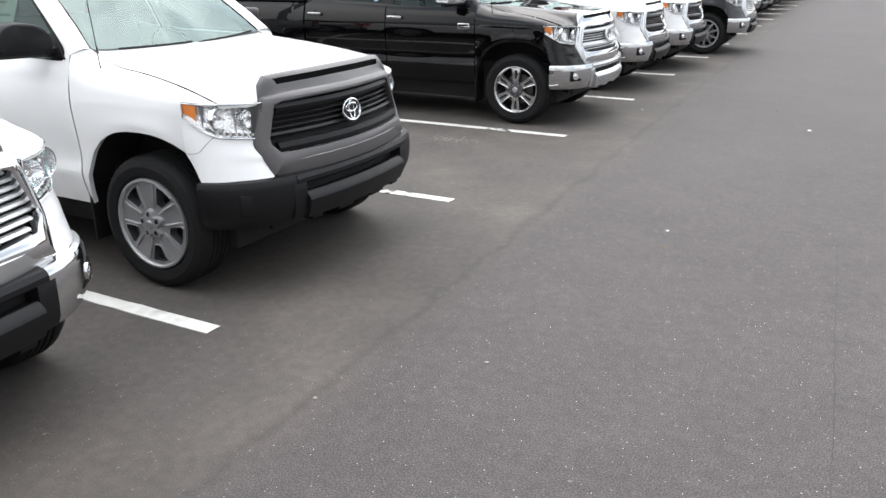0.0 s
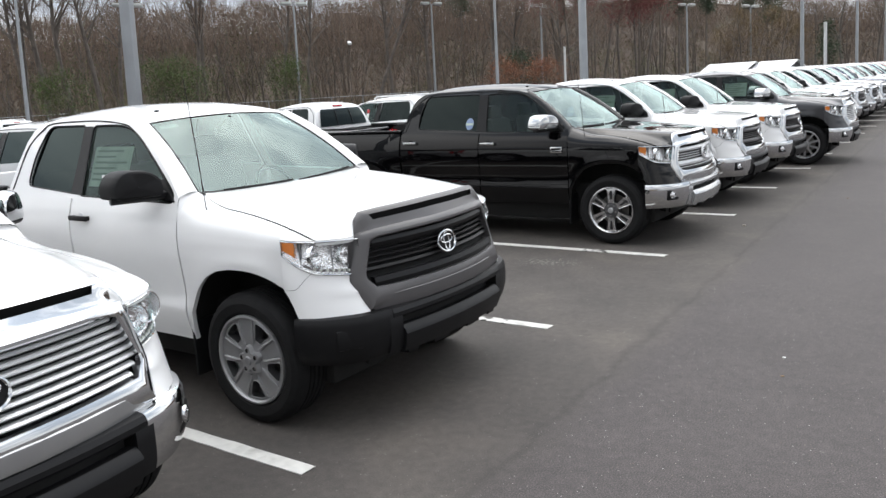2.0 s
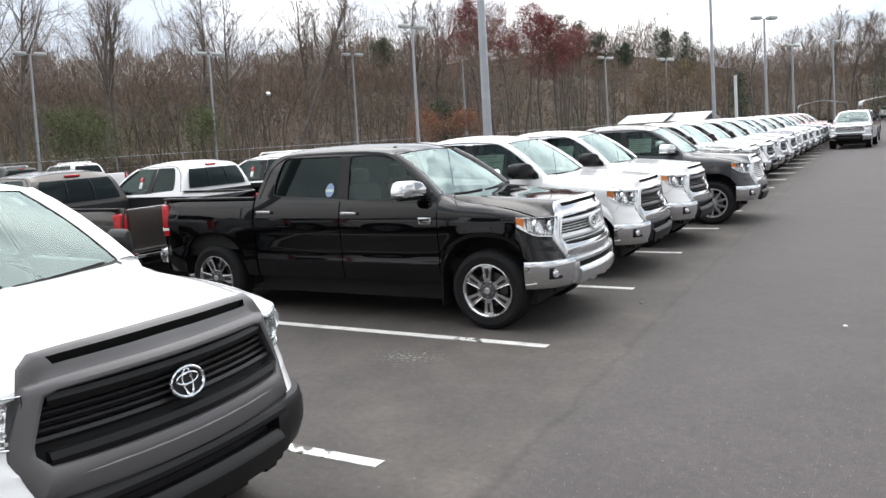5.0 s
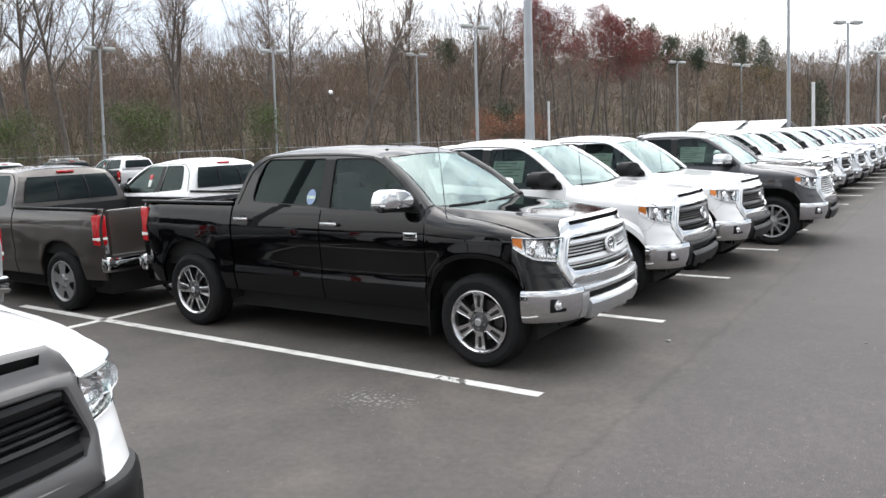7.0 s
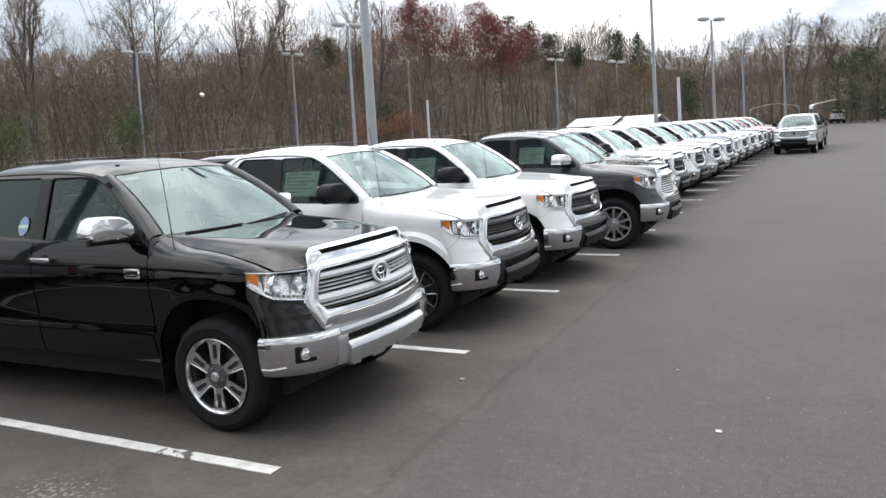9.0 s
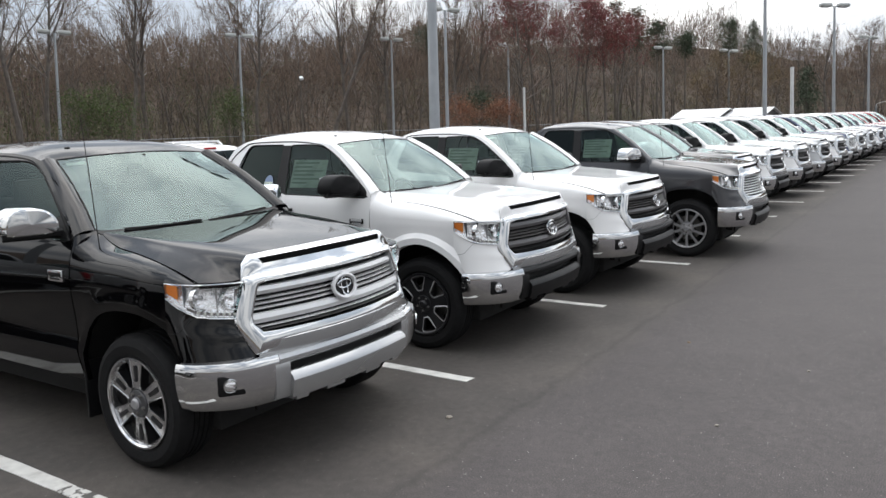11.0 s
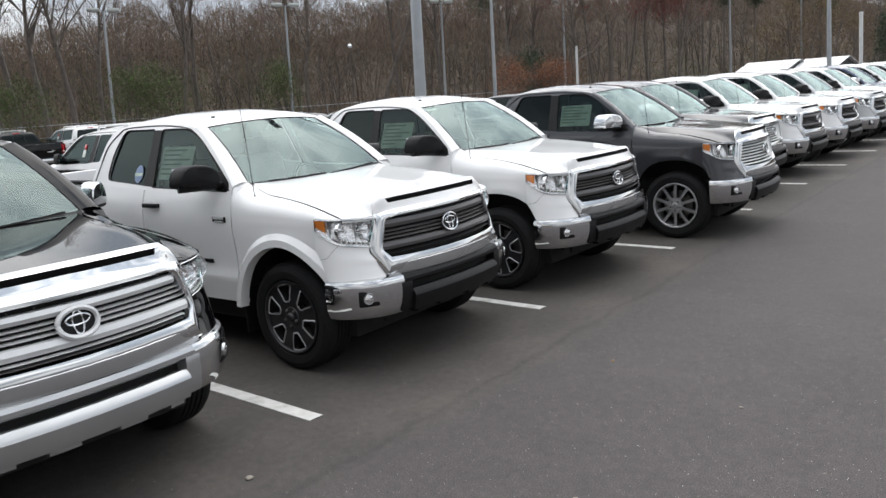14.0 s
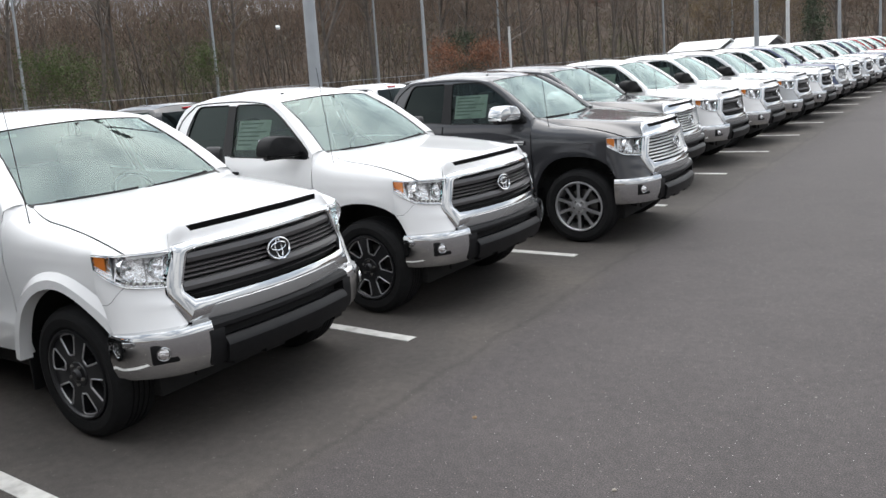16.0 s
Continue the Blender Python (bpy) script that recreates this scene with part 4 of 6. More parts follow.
        part("grille_bar", shared(f"grille_bar|{bz:.3f}{bh:.3f}", lambda: bar_mesh(bz, bh, wd, 0.012 if bh > 0.04 else 0.0)), MATS[bm], g)
    if grille == "ranch":
        for k in range(8):
            ry = (-0.52, -0.40, -0.28, -0.16, 0.16, 0.28, 0.40, 0.52)[k]
            part("grille_rib", shared(f"grille_rib|{k}", lambda: Build().tube([(front_x(ry, zz) - 0.030, ry, zz) for zz in (0.842, 0.90, 0.97, 1.04, 1.10)], 0.004, 5)), GUNMETAL, g)
    e0 = front_x(0, 0.995) + 0.022
    em = part("emblem", shared("emblem", lambda: Build().fill([(0.088 * math.cos(t), 0.995 + 0.062 * math.sin(t)) for t in np.linspace(0, 2 * math.pi, 28, endpoint=False)], [], lambda yy, zz: (e0 - 0.006 + front_x(0, zz) - front_x(0, 0.995), yy, zz))), TRIM, g, "plain oval emblem plate")
    if grille == "ranch":
        part("emblem_ring", shared("emblem_ring|broad", lambda: ellipse_ring(0, 0.995, 0.098, 0.069, 0.014, e0)), SATIN, em, "broad satin oval ring")
    else:
        part("emblem_ring", shared("emblem_ring", lambda: ellipse_ring(0, 0.995, 0.090, 0.063, 0.0075, e0)), CHROME, em)
    part("emblem_oval", shared("emblem_oval", lambda: ellipse_ring(0, 1.008, 0.060, 0.024, 0.005, e0)), CHROME, em)
    part("emblem_oval", shared("emblem_oval_b", lambda: ellipse_ring(0, 0.995, 0.026, 0.056, 0.005, e0)), CHROME, em)
    # lamps
    for side in (1, -1):
        fl = (lambda b: b) if side > 0 else (lambda b: b.flip_y())
        back = lambda u, k: tuple(corner_at(u) + np.array((-0.008 - 0.046 * k ** 0.8, -0.006 - 0.028 * k ** 0.8, lamp_low(u) + 0.004 + k * (lamp_high(u) - lamp_low(u) - 0.006))))
        lamp = part("headlight", shared(f"headlight|{side}", lambda: fl(Build().grid([[back(u, k) for k in np.linspace(0, 1, 7)] for u in np.linspace(0.0, 1, 15)])
                    .grid([[tuple(corner_at(u) + np.array((-0.003, -0.002, z))), tuple(corner_at(u) + np.array((-0.08, -0.05, z)))] for u, z in [(u, lamp_low(u)) for u in np.linspace(0, 1, 9)] + [(u, lamp_high(u)) for u in np.linspace(1, 0, 9)]], close_u=True))), REFLECTOR, root, "clear headlight with chrome reflector")
        part("lens", shared(f"lens|{side}", lambda: fl(Build().grid([[tuple(corner_at(u) + np.array((0, 0, lamp_low(u) + k * (lamp_high(u) - lamp_low(u))))) for k in (0, 0.35, 0.7, 1)] for u in np.linspace(0, 1, 13)]))), LENS, lamp)
        part("turn_signal", shared(f"turn_signal|{side}", lambda: fl(Build().grid([[tuple(corner_at(u) + np.array((-0.005, -0.005, lamp_low(u) + 0.010 + k * (lamp_high(u) - lamp_low(u) - 0.020)))) for k in (0.30, 0.6, 1)] for u in np.linspace(0.03, 0.205, 5)]))), AMBER, lamp, "amber turn signal")
        for uu, rr in ((0.46, 0.066), (0.78, 0.060)):
            cpt = corner_at(uu) + np.array((-0.024, -0.018, 0.50 * (lamp_low(uu) + lamp_high(uu)) + 0.012))
            part("lamp_bowl", shared(f"lamp_bowl|{side}{uu}", lambda: fl(Build().lathe([(0.001, 0.004), (0.014, 0.002), (0.016, -0.022), (rr * 0.55, -0.020), (rr * 0.85, -0.002), (rr, 0.018), (rr + 0.005, 0.020), (rr + 0.007, -0.01)], 20, tuple(cpt), "x"))), LAMP_CHROME, lamp)
        for uu in (0.28, 0.62, 0.95):
            part("lamp_divider", shared(f"lamp_divider|{side}{uu}", lambda: fl(Build().grid([[tuple(corner_at(uu + d * 0.6) + np.array((o, o * 0.6, lamp_low(uu) + 0.006 + k * (lamp_high(uu) - lamp_low(uu) - 0.012)))) for k in np.linspace(0, 1, 5)] for d, o in ((-0.006, -0.05), (-0.005, -0.014), (0.005, -0.014), (0.006, -0.05))]))), LAMP_DARK if uu < 0.9 else LAMP_CHROME, lamp)
        if near:
            for j, uu in enumerate(np.linspace(0.42, 0.94, 9)):
                q = corner_at(uu)
                part("led", shared(f"led|{side}{j}", lambda: fl(Build().box((q[0] - 0.004, q[1] - 0.003, lamp_low(uu) + 0.022), (0.010, 0.012, 0.012)))), PAPER, lamp)
            part("lamp_strip", shared(f"lamp_strip|{side}", lambda: fl(Build().grid([[tuple(corner_at(u) + np.array((-0.008, -0.008, lamp_low(u) + h))) for h in (0.012, 0.028)] for u in np.linspace(0.3, 0.98, 9)]))), CHROME, lamp)
        part("lamp_trim", shared(f"lamp_trim|{side}", lambda: fl(Build().tube([tuple(corner_at(u) + np.array((0.003, 0.003, z))) for u, z in [(u, lamp_low(u)) for u in np.linspace(0.01, 1, 11)] + [(u, lamp_high(u) - 0.004) for u in np.linspace(1, 0.01, 11)] + [(0.01, lamp_low(0.01))]], 0.0045, 6, False))), CHROME, lamp)
    # bumper
    end_mat, mid_mat = {"chrome": (CHROME, TRIM), "black": (TRIM, TRIM), "silver": (CHROME, SILVER)}[bumper]
    end_sec = [(-0.10, 0.712), (-0.03, 0.718), (0.000, 0.709), (0.012, 0.688), (0.016, 0.665), (0.018, 0.622), (0.015, 0.568), (0.005, 0.512), (-0.013, 0.464), (-0.034, 0.438), (-0.10, 0.432)]
    pair("bumper_end", "f", lambda: Build().sweep(bump_stretch(-1.0, -0.58), end_sec).flip_y(), end_mat, root)
    bar = part("bumper_bar", shared("bumper_bar", lambda: Build().sweep(bump_stretch(-0.61, 0.61), [(-0.10, 0.714), (-0.03, 0.718), (0.006, 0.706), (0.019, 0.684), (0.019, 0.662), (0.008, 0.650), (-0.04, 0.648), (-0.10, 0.66)])), mid_mat, root)
    part("bumper_slot", shared("bumper_slot", lambda: Build().sweep(bump_stretch(-0.56, 0.56), [(-0.13, 0.66), (-0.055, 0.66), (-0.055, 0.56), (-0.13, 0.56)])), BLACK, bar)
    pair("bumper_slot_end", "s", lambda: Build().sweep(bump_stretch(-0.612, -0.50), [(-0.06, 0.668), (0.012, 0.668), (0.018, 0.655), (0.018, 0.60), (0.016, 0.54), (0.010, 0.49), (-0.004, 0.452), (-0.06, 0.444)]).flip_y(), mid_mat, root)
    lip_sec = [(-0.05, 0.566), (-0.040, 0.594), (0.000, 0.600), (0.008, 0.598), (0.037, 0.570), (0.044, 0.552), (0.036, 0.495), (0.016, 0.444), (-0.06, 0.430), (-0.10, 0.430)]
    lip = part("bumper_lip", shared("bumper_lip", lambda: Build().sweep(bump_stretch(-0.535, 0.535), lip_sec)), mid_mat, bar)
    for k, (ya, yb) in enumerate(((-0.50, -0.36), (-0.26, -0.09), (0.09, 0.26), (0.36, 0.50)) if near else ()):
        part("lip_tab", shared(f"lip_tab|{k}", lambda: Build().sweep(bump_stretch(ya, yb), [(-0.06, 0.436), (0.010, 0.446), (0.004, 0.420), (-0.06, 0.414)])), mid_mat, lip)
    part("valance", shared("valance", lambda: Build().sweep(bump_stretch(-0.60, 0.60), [(-0.20, 0.52), (-0.11, 0.52), (-0.14, 0.44), (-0.20, 0.43)])), BLACK, root)
    turn_m = Matrix.Rotation(-0.64, 4, 'Z')
    for side in (1, -1):
        fl = (lambda b: b) if side < 0 else (lambda b: b.flip_y())
        fog = part("fog_light", shared(f"fog_light|{side}", lambda: fl(Build().box((0.683, -0.828, 0.588), (0.05, 0.150, 0.118), 0.014, turn_m))), TRIM, root, "fog light in a black bezel")
        if bumper != "black":
            part("fog_lens", shared(f"fog_lens|{side}", lambda: fl(Build().lathe([(0.001, 0.010), (0.020, 0.009), (0.030, 0.005), (0.033, 0.0)], 18, (0, 0, 0), "x").move(Matrix.Translation((0.700, -0.850, 0.590)) @ turn_m))), REFLECTOR, fog)
            part("fog_ring", shared(f"fog_ring|{side}", lambda: fl(Build().lathe([(0.033, 0.008), (0.037, 0.009), (0.040, 0.0)], 18, (0, 0, 0), "x").move(Matrix.Translation((0.700, -0.850, 0.590)) @ turn_m))), CHROME, fog)
        if bumper == "silver":
            sp = bump_stretch(-0.925, -0.895)[0]
            part("parking_sensor", shared(f"parking_sensor|{side}", lambda: fl(Build().lathe([(0.001, 0.016), (0.010, 0.016), (0.012, 0.0)], 14, (0, 0, 0), "x").move(Matrix.Translation((sp[0], sp[1], 0.640)) @ Matrix.Rotation(-0.95, 4, 'Z')))), TRIM, root)
    # fittings
    for side in (1, -1):
        # the driver's mirror is folded in a little
        fl = (lambda b: b.move(Matrix.Translation((-0.03, 0.36, 0)) @ Matrix.Diagonal((1, 0.60, 0.92, 1)) @ Matrix.Translation((0, 0, 0.11)))) if side > 0 else (lambda b: b.flip_y())
        mir = part("door_mirror", shared(f"door_mirror|{side}", lambda: fl(mirror_mesh())), CHROME if mirror == "CHROME" else TRIM, root)
        part("mirror_arm", shared(f"mirror_arm|{side}", lambda: fl(mirror_arm_mesh())), TRIM, mir)
        part("mirror_glass", shared(f"mirror_glass|{side}", lambda: fl(Build().box((-0.868, 1.066, 1.452), (0.006, 0.22, 0.135), 0.002, Matrix.Rotation(0.40, 4, 'Z')))), CHROME, mir)
        fl = (lambda b: b) if side > 0 else (lambda b: b.flip_y())
        for hx, hz in ((c["seam"] + 0.145, 1.198), (c["end"] + (0.17 if cab == "crew" else 0.10), 1.215)):
            if cab == "double" and hx < -1.8:
                continue
            han = part("door_handle", shared(f"door_handle|{side}{hx:.2f}", lambda: fl(Build().box((hx, side_y(hx, hz) + 0.028, hz), (0.21, 0.022, 0.036), 0.009).box((hx - 0.08, side_y(hx, hz) + 0.012, hz), (0.03, 0.03, 0.03), 0.005).box((hx + 0.08, side_y(hx, hz) + 0.012, hz), (0.03, 0.03, 0.03), 0.005))),
                       CHROME if mirror == "CHROME" else TRIM, root)
            part("handle_cup", shared(f"handle_cup|{side}{hx:.2f}", lambda: fl(Build().lathe([(0.001, 0.003), (0.036, 0.003), (0.040, 0.0)], 20, (hx, side_y(hx, hz), hz)))), body if colour == "white" else BLACK, han)
    if near:
        part("roof_beacon", shared("roof_beacon", lambda: Build().lathe([(0.001, 0.028), (0.018, 0.024), (0.026, 0.0)], 12, (-1.32, -0.42, 1.858), "z")), TRIM, root)
    a0 = (-0.345, -0.868, 1.236)
    an = part("aerial", shared("aerial", lambda: Build().tube([a0, (a0[0] - 0.045, a0[1] + 0.01, a0[2] + 0.42), (a0[0] - 0.10, a0[1] + 0.02, a0[2] + 0.84)], [0.0035, 0.003, 0.002], 5)), TRIM, root)
    part("aerial_foot", shared("aerial_foot", lambda: Build().lathe([(0.022, -0.012), (0.017, 0.012), (0.008, 0.04), (0.004, 0.055)], 10, a0, "z")), TRIM, an)
    if near:
        for y0 in (-0.62, 0.06):
            part("wiper", shared(f"wiper|{y0}", lambda: Build().tube([tuple(ws_point(-0.008 + 0.016 * k, (y0 + k * 0.62) / 0.80) + np.array((0.016, 0, 0.006))) for k in np.linspace(0, 1, 7)], 0.008, 5)), BLACK, root)
        part("cowl", shared("cowl", lambda: Build().grid([[tuple(ws_point(0.0, w) + np.array((0.05, 0, -0.02))), tuple(ws_point(0.0, w) + np.array((-0.01, 0, 0.004)))] for w in np.linspace(-1, 1, 17)])), TRIM, root)
        part("exhaust_tip", shared("exhaust_tip", lambda: Build().tube([(-4.05, -0.78, 0.42), (-4.28, -0.84, 0.40)], 0.04, 12)), CHROME, root)
    if near:
        tab = lambda s0, s1, w0, w1: Build().grid([[tuple(ws_point(s, w) - np.array((0.010, 0, 0.008))) for w in (w0, w1)] for s in (s0, s1)])
        part("windscreen_label", shared("windscreen_label|a", lambda: tab(0.80, 0.93, 0.80, 0.88)), PAPER, root, "small white windscreen label")
        part("windscreen_label", shared("windscreen_label|b", lambda: tab(0.90, 0.95, -0.92, -0.72)), SHEET, root, "small pale windscreen label")
    if sticker:
        part("window_sticker", shared(f"window_sticker|{cab}", lambda: Build().fill([(c["rear"][-1][0] - 0.115 + 0.058 * math.cos(t), 1.440 + (0.078 if math.sin(t) > 0 else 0.068) * math.sin(t)) for t in np.linspace(0, 2 * math.pi, 24, endpoint=False)], [], lambda px, pz: (px, -house_y(px, pz) + 0.006, pz))), STICKER, rw[1], "blue and white round window sticker")
        part("sticker_band", shared(f"sticker_band|{cab}", lambda: Build().fill([(c["rear"][-1][0] - 0.170, 1.428), (c["rear"][-1][0] - 0.170, 1.455), (c["rear"][-1][0] - 0.060, 1.455), (c["rear"][-1][0] - 0.060, 1.428)], [], lambda px, pz: (px, -house_y(px, pz) + 0.003, pz))), SHEET, rw[1])
    if paper:
        sheet = part("price_sheet", shared("price_sheet", lambda: Build().fill([(-1.56, 1.40), (-1.57, 1.66), (-1.14, 1.66), (-1.14, 1.40)], [], lambda px, pz: (px, -house_y(px, pz) + 0.022, pz))), SHEET, fw[1], "white printed sheet behind the glass")
        for k in range(6):
            w0, zk = (0.30, 0.22, 0.36, 0.26, 0.34, 0.18)[k], 1.625 - 0.037 * k
            part("print_line", shared(f"print_line|{k}", lambda: Build().fill([(-1.54, zk), (-1.54, zk + 0.013), (-1.54 + w0, zk + 0.013), (-1.54 + w0, zk)], [], lambda px, pz: (px, 0.020 - float(np.interp(pz, (1.40, 1.66), (house_y(px, 1.40), house_y(px, 1.66)))), pz))), INK, sheet)
    if badge:
        pair("door_badge", badge, lambda: Build().box((-0.67, side_y(-0.67, 1.115) + 0.004, 1.115), (0.155, 0.012, 0.072 if badge == "plate" else 0.045), 0.006), CHROME if badge == "plate" else TRIM, root, "small plain badge plate")
        pair("badge_bar", badge, lambda: Build().box((-0.67, side_y(-0.67, 1.115) + 0.011, 1.125), (0.125, 0.004, 0.022), 0.001).box((-0.67, side_y(-0.67, 1.115) + 0.011, 1.098), (0.10, 0.004, 0.010), 0.001), TRIM if badge == "plate" else SATIN, root)
    if badge == "dark":
        pair("name_bar", badge, lambda: Build().box((-0.94, side_y(-0.94, 0.775) + 0.003, 0.775), (0.23, 0.008, 0.028), 0.002), TRIM, root, "plain dark lettering bar")
    # wheels
    key = ("wheel", wheel, near)
    rows = MESHES[key] if key in MESHES else MESHES.setdefault(key, [(n, b.mesh(n), m) for n, b, m in wheel_meshes(wheel, near)])
    for cx in (0.0, BASE):
        for side in (1, -1):
            wh = new("wheel")
            wh.parent = root
            wh.matrix_basis = Matrix.Translation((cx, side * HUB, AXLE_Z - 0.004)) @ Matrix.Rotation(0 if side > 0 else math.pi, 4, 'Z') @ Matrix.Rotation(spin + cx, 4, 'Y')
            for n, me, m in rows:
                if not near and n in ("wheel_nut", "nut_pocket", "hub_cap", "brake_disc", "spoke_wall", "spoke_inset"):
                    continue
                part(n, me, m, wh)
    a = radians(turn)
    root.matrix_basis = Matrix.Translation((x - math.sin(a) * HUB * scale, y + math.cos(a) * HUB * scale, z)) @ Matrix.Rotation(a, 4, 'Z') @ Matrix.Diagonal((scale, scale, scale, 1))
    return root


def moved(self, m):
    self.v = [tuple(m @ Vector(p)) for p in self.v]
    return self


Build.move = moved


# ---------------------------------------------------------------- ground
def asphalt_material():
    m = bpy.data.materials.new("asphalt")
    m.use_nodes = True
    n, l = m.node_tree.nodes, m.node_tree.links
    b = n["Principled BSDF"]
    b.inputs["Roughness"].default_value = 0.82
    co = n.new("ShaderNodeTexCoord")

    def noise_node(scale, detail=5, vec=None):
        z = n.new("ShaderNodeTexNoise")
        z.inputs["Scale"].default_value, z.inputs["Detail"].default_value = scale, detail
        l.new(vec or co.outputs["Object"], z.inputs["Vector"])
        return z.outputs["Fac"]

    def ramp(src, stops):
        r = n.new("ShaderNodeValToRGB")
        for i, (p, c) in enumerate(stops):
            e = r.color_ramp.elements[i] if i < 2 else r.color_ramp.elements.new(p)
            e.position, e.color = p, (*c, 1)
        l.new(src, r.inputs["Fac"])
        return r.outputs["Color"]

    def mix(a, bcol, fac, mode='MIX'):
        x = n.new("ShaderNodeMixRGB")
        x.blend_type = mode
        l.new(a, x.inputs["Color1"])
        l.new(bcol, x.inputs["Color2"])
        if isinstance(fac, float):
            x.inputs["Fac"].default_value = fac
        else:
            l.new(fac, x.inputs["Fac"])
        return x.outputs["Color"]

    # the aisle was laid later than the stalls: the joint runs along x = 1.5 - 0.026 y
    sep = n.new("ShaderNodeSeparateXYZ")
    l.new(co.outputs["Object"], sep.inputs["Vector"])
    ax = n.new("ShaderNodeMath")
    ax.operation = 'MULTIPLY_ADD'
    ax.inputs[1].default_value, ax.inputs[2].default_value = 0.026, -1.49
    l.new(sep.outputs["Y"], ax.inputs[0])
    sm = n.new("ShaderNodeMath")
    l.new(sep.outputs["X"], sm.inputs[0])
    l.new(ax.outputs[0], sm.inputs[1])
    wob = n.new("ShaderNodeMath")
    wob.operation = 'MULTIPLY_ADD'
    wob.inputs[1].default_value = 0.22
    l.new(noise_node(2.4, 8), wob.inputs[0])
    l.new(sm.outputs[0], wob.inputs[2])
    side = n.new("ShaderNodeMapRange")
    side.inputs["From Min"].default_value, side.inputs["From Max"].default_value = 0.03, 0.35
    l.new(wob.outputs[0], side.inputs["Value"])
    crack = n.new("ShaderNodeMapRange")
    ab = n.new("ShaderNodeMath")
    ab.operation = 'ABSOLUTE'
    off = n.new("ShaderNodeMath")
    off.operation = 'SUBTRACT'
    off.inputs[1].default_value = 0.12
    l.new(wob.outputs[0], off.inputs[0])
    l.new(off.outputs[0], ab.inputs[0])
    l.new(ab.outputs[0], crack.inputs["Value"])
    crack.inputs["From Min"].default_value, crack.inputs["From Max"].default_value = 0.0, 0.05
    crack.inputs["To Min"].default_value, crack.inputs["To Max"].default_value = 0.78, 1.0

    lane = ramp(noise_node(0.55), [(0.3, (0.0552, 0.0485, 0.0484)), (0.7, (0.0668, 0.0588, 0.0586))])
    stall = ramp(noise_node(0.8), [(0.3, (0.052, 0.0465, 0.043)), (0.52, (0.067, 0.0595, 0.0545)), (0.72, (0.096, 0.084, 0.074))])
    base = mix(stall, lane, side.outputs["Result"])
    grit = ramp(noise_node(130, 2), [(0.32, (0.48, 0.50, 0.52)), (0.5, (0.96, 0.96, 0.96)), (0.70, (1.85, 1.80, 1.72))])
    much = n.new("ShaderNodeMath")
    much.operation = 'MULTIPLY_ADD'
    much.inputs[1].default_value, much.inputs[2].default_value = 0.60, 0.35
    l.new(side.outputs["Result"], much.inputs[0])
    base = mix(base, grit, much.outputs[0], 'MULTIPLY')
    base = mix(base, ramp(noise_node(17, 6), [(0.3, (0.84, 0.84, 0.84)), (0.7, (1.14, 1.13, 1.12))]), 1.0, 'MULTIPLY')
    base = mix(base, ramp(noise_node(3.1, 4), [(0.3, (0.93, 0.93, 0.93)), (0.7, (1.07, 1.065, 1.06))]), 1.0, 'MULTIPLY')
    cv = n.new("ShaderNodeCombineXYZ")
    for k in range(3):
        l.new(crack.outputs["Result"], cv.inputs[k])
    base = mix(base, cv.outputs["Vector"], 1.0, 'MULTIPLY')
    # pale chips of stone
    vo = n.new("ShaderNodeTexVoronoi")
    vo.inputs["Scale"].default_value = 80.0
    l.new(co.outputs["Object"], vo.inputs["Vector"])
    chip = n.new("ShaderNodeMapRange")
    chip.inputs["From Min"].default_value, chip.inputs["From Max"].default_value = 0.25, 0.11
    l.new(vo.outputs["Distance"], chip.inputs["Value"])
    sel = n.new("ShaderNodeMath")
    sel.operation = 'GREATER_THAN'
    sel.inputs[1].default_value = 0.925
    sp = n.new("ShaderNodeSeparateColor")
    l.new(vo.outputs["Color"], sp.inputs["Color"])
    l.new(sp.outputs[0], sel.inputs[0])
    cm = n.new("ShaderNodeMath")
    cm.operation = 'MULTIPLY'
    l.new(chip.outputs["Result"], cm.inputs[0])
    cs = n.new("ShaderNodeMath")
    cs.operation = 'MULTIPLY'
    l.new(sel.outputs[0], cs.inputs[0])
    l.new(much.outputs[0], cs.inputs[1])
    l.new(cs.outputs[0], cm.inputs[1])
    pale = ramp(sp.outputs[1], [(0.0, (0.20, 0.13, 0.085)), (0.45, (0.36, 0.31, 0.25)), (1.0, (0.74, 0.73, 0.70))])
    base = mix(base, pale, cm.outputs[0])
    # dried pale spill in the empty stall
    dist = n.new("ShaderNodeVectorMath")
    dist.operation = 'DISTANCE'
    stretch = n.new("ShaderNodeMapping")
    stretch.inputs["Scale"].default_value = (0.55, 1.0, 1.0)
    stretch.inputs["Location"].default_value = SPILL
    l.new(co.outputs["Object"], stretch.inputs["Vector"])
    l.new(stretch.outputs["Vector"], dist.inputs[0])
    near_spill = n.new("ShaderNodeMapRange")
    near_spill.inputs["From Min"].default_value, near_spill.inputs["From Max"].default_value = 0.36, 0.05
    near_spill.inputs["To Max"].default_value = 0.17
    l.new(dist.outputs["Value"], near_spill.inputs["Value"])
    sp_add = n.new("ShaderNodeMath")
    l.new(near_spill.outputs["Result"], sp_add.inputs[0])
    l.new(noise_node(30, 8), sp_add.inputs[1])
    sp_cut = n.new("ShaderNodeMapRange")
    sp_cut.inputs["From Min"].default_value, sp_cut.inputs["From Max"].default_value = 0.68, 0.74
    l.new(sp_add.outputs[0], sp_cut.inputs["Value"])
    chalk = n.new("ShaderNodeRGB")
    chalk.outputs[0].default_value = (0.175, 0.165, 0.15, 1)
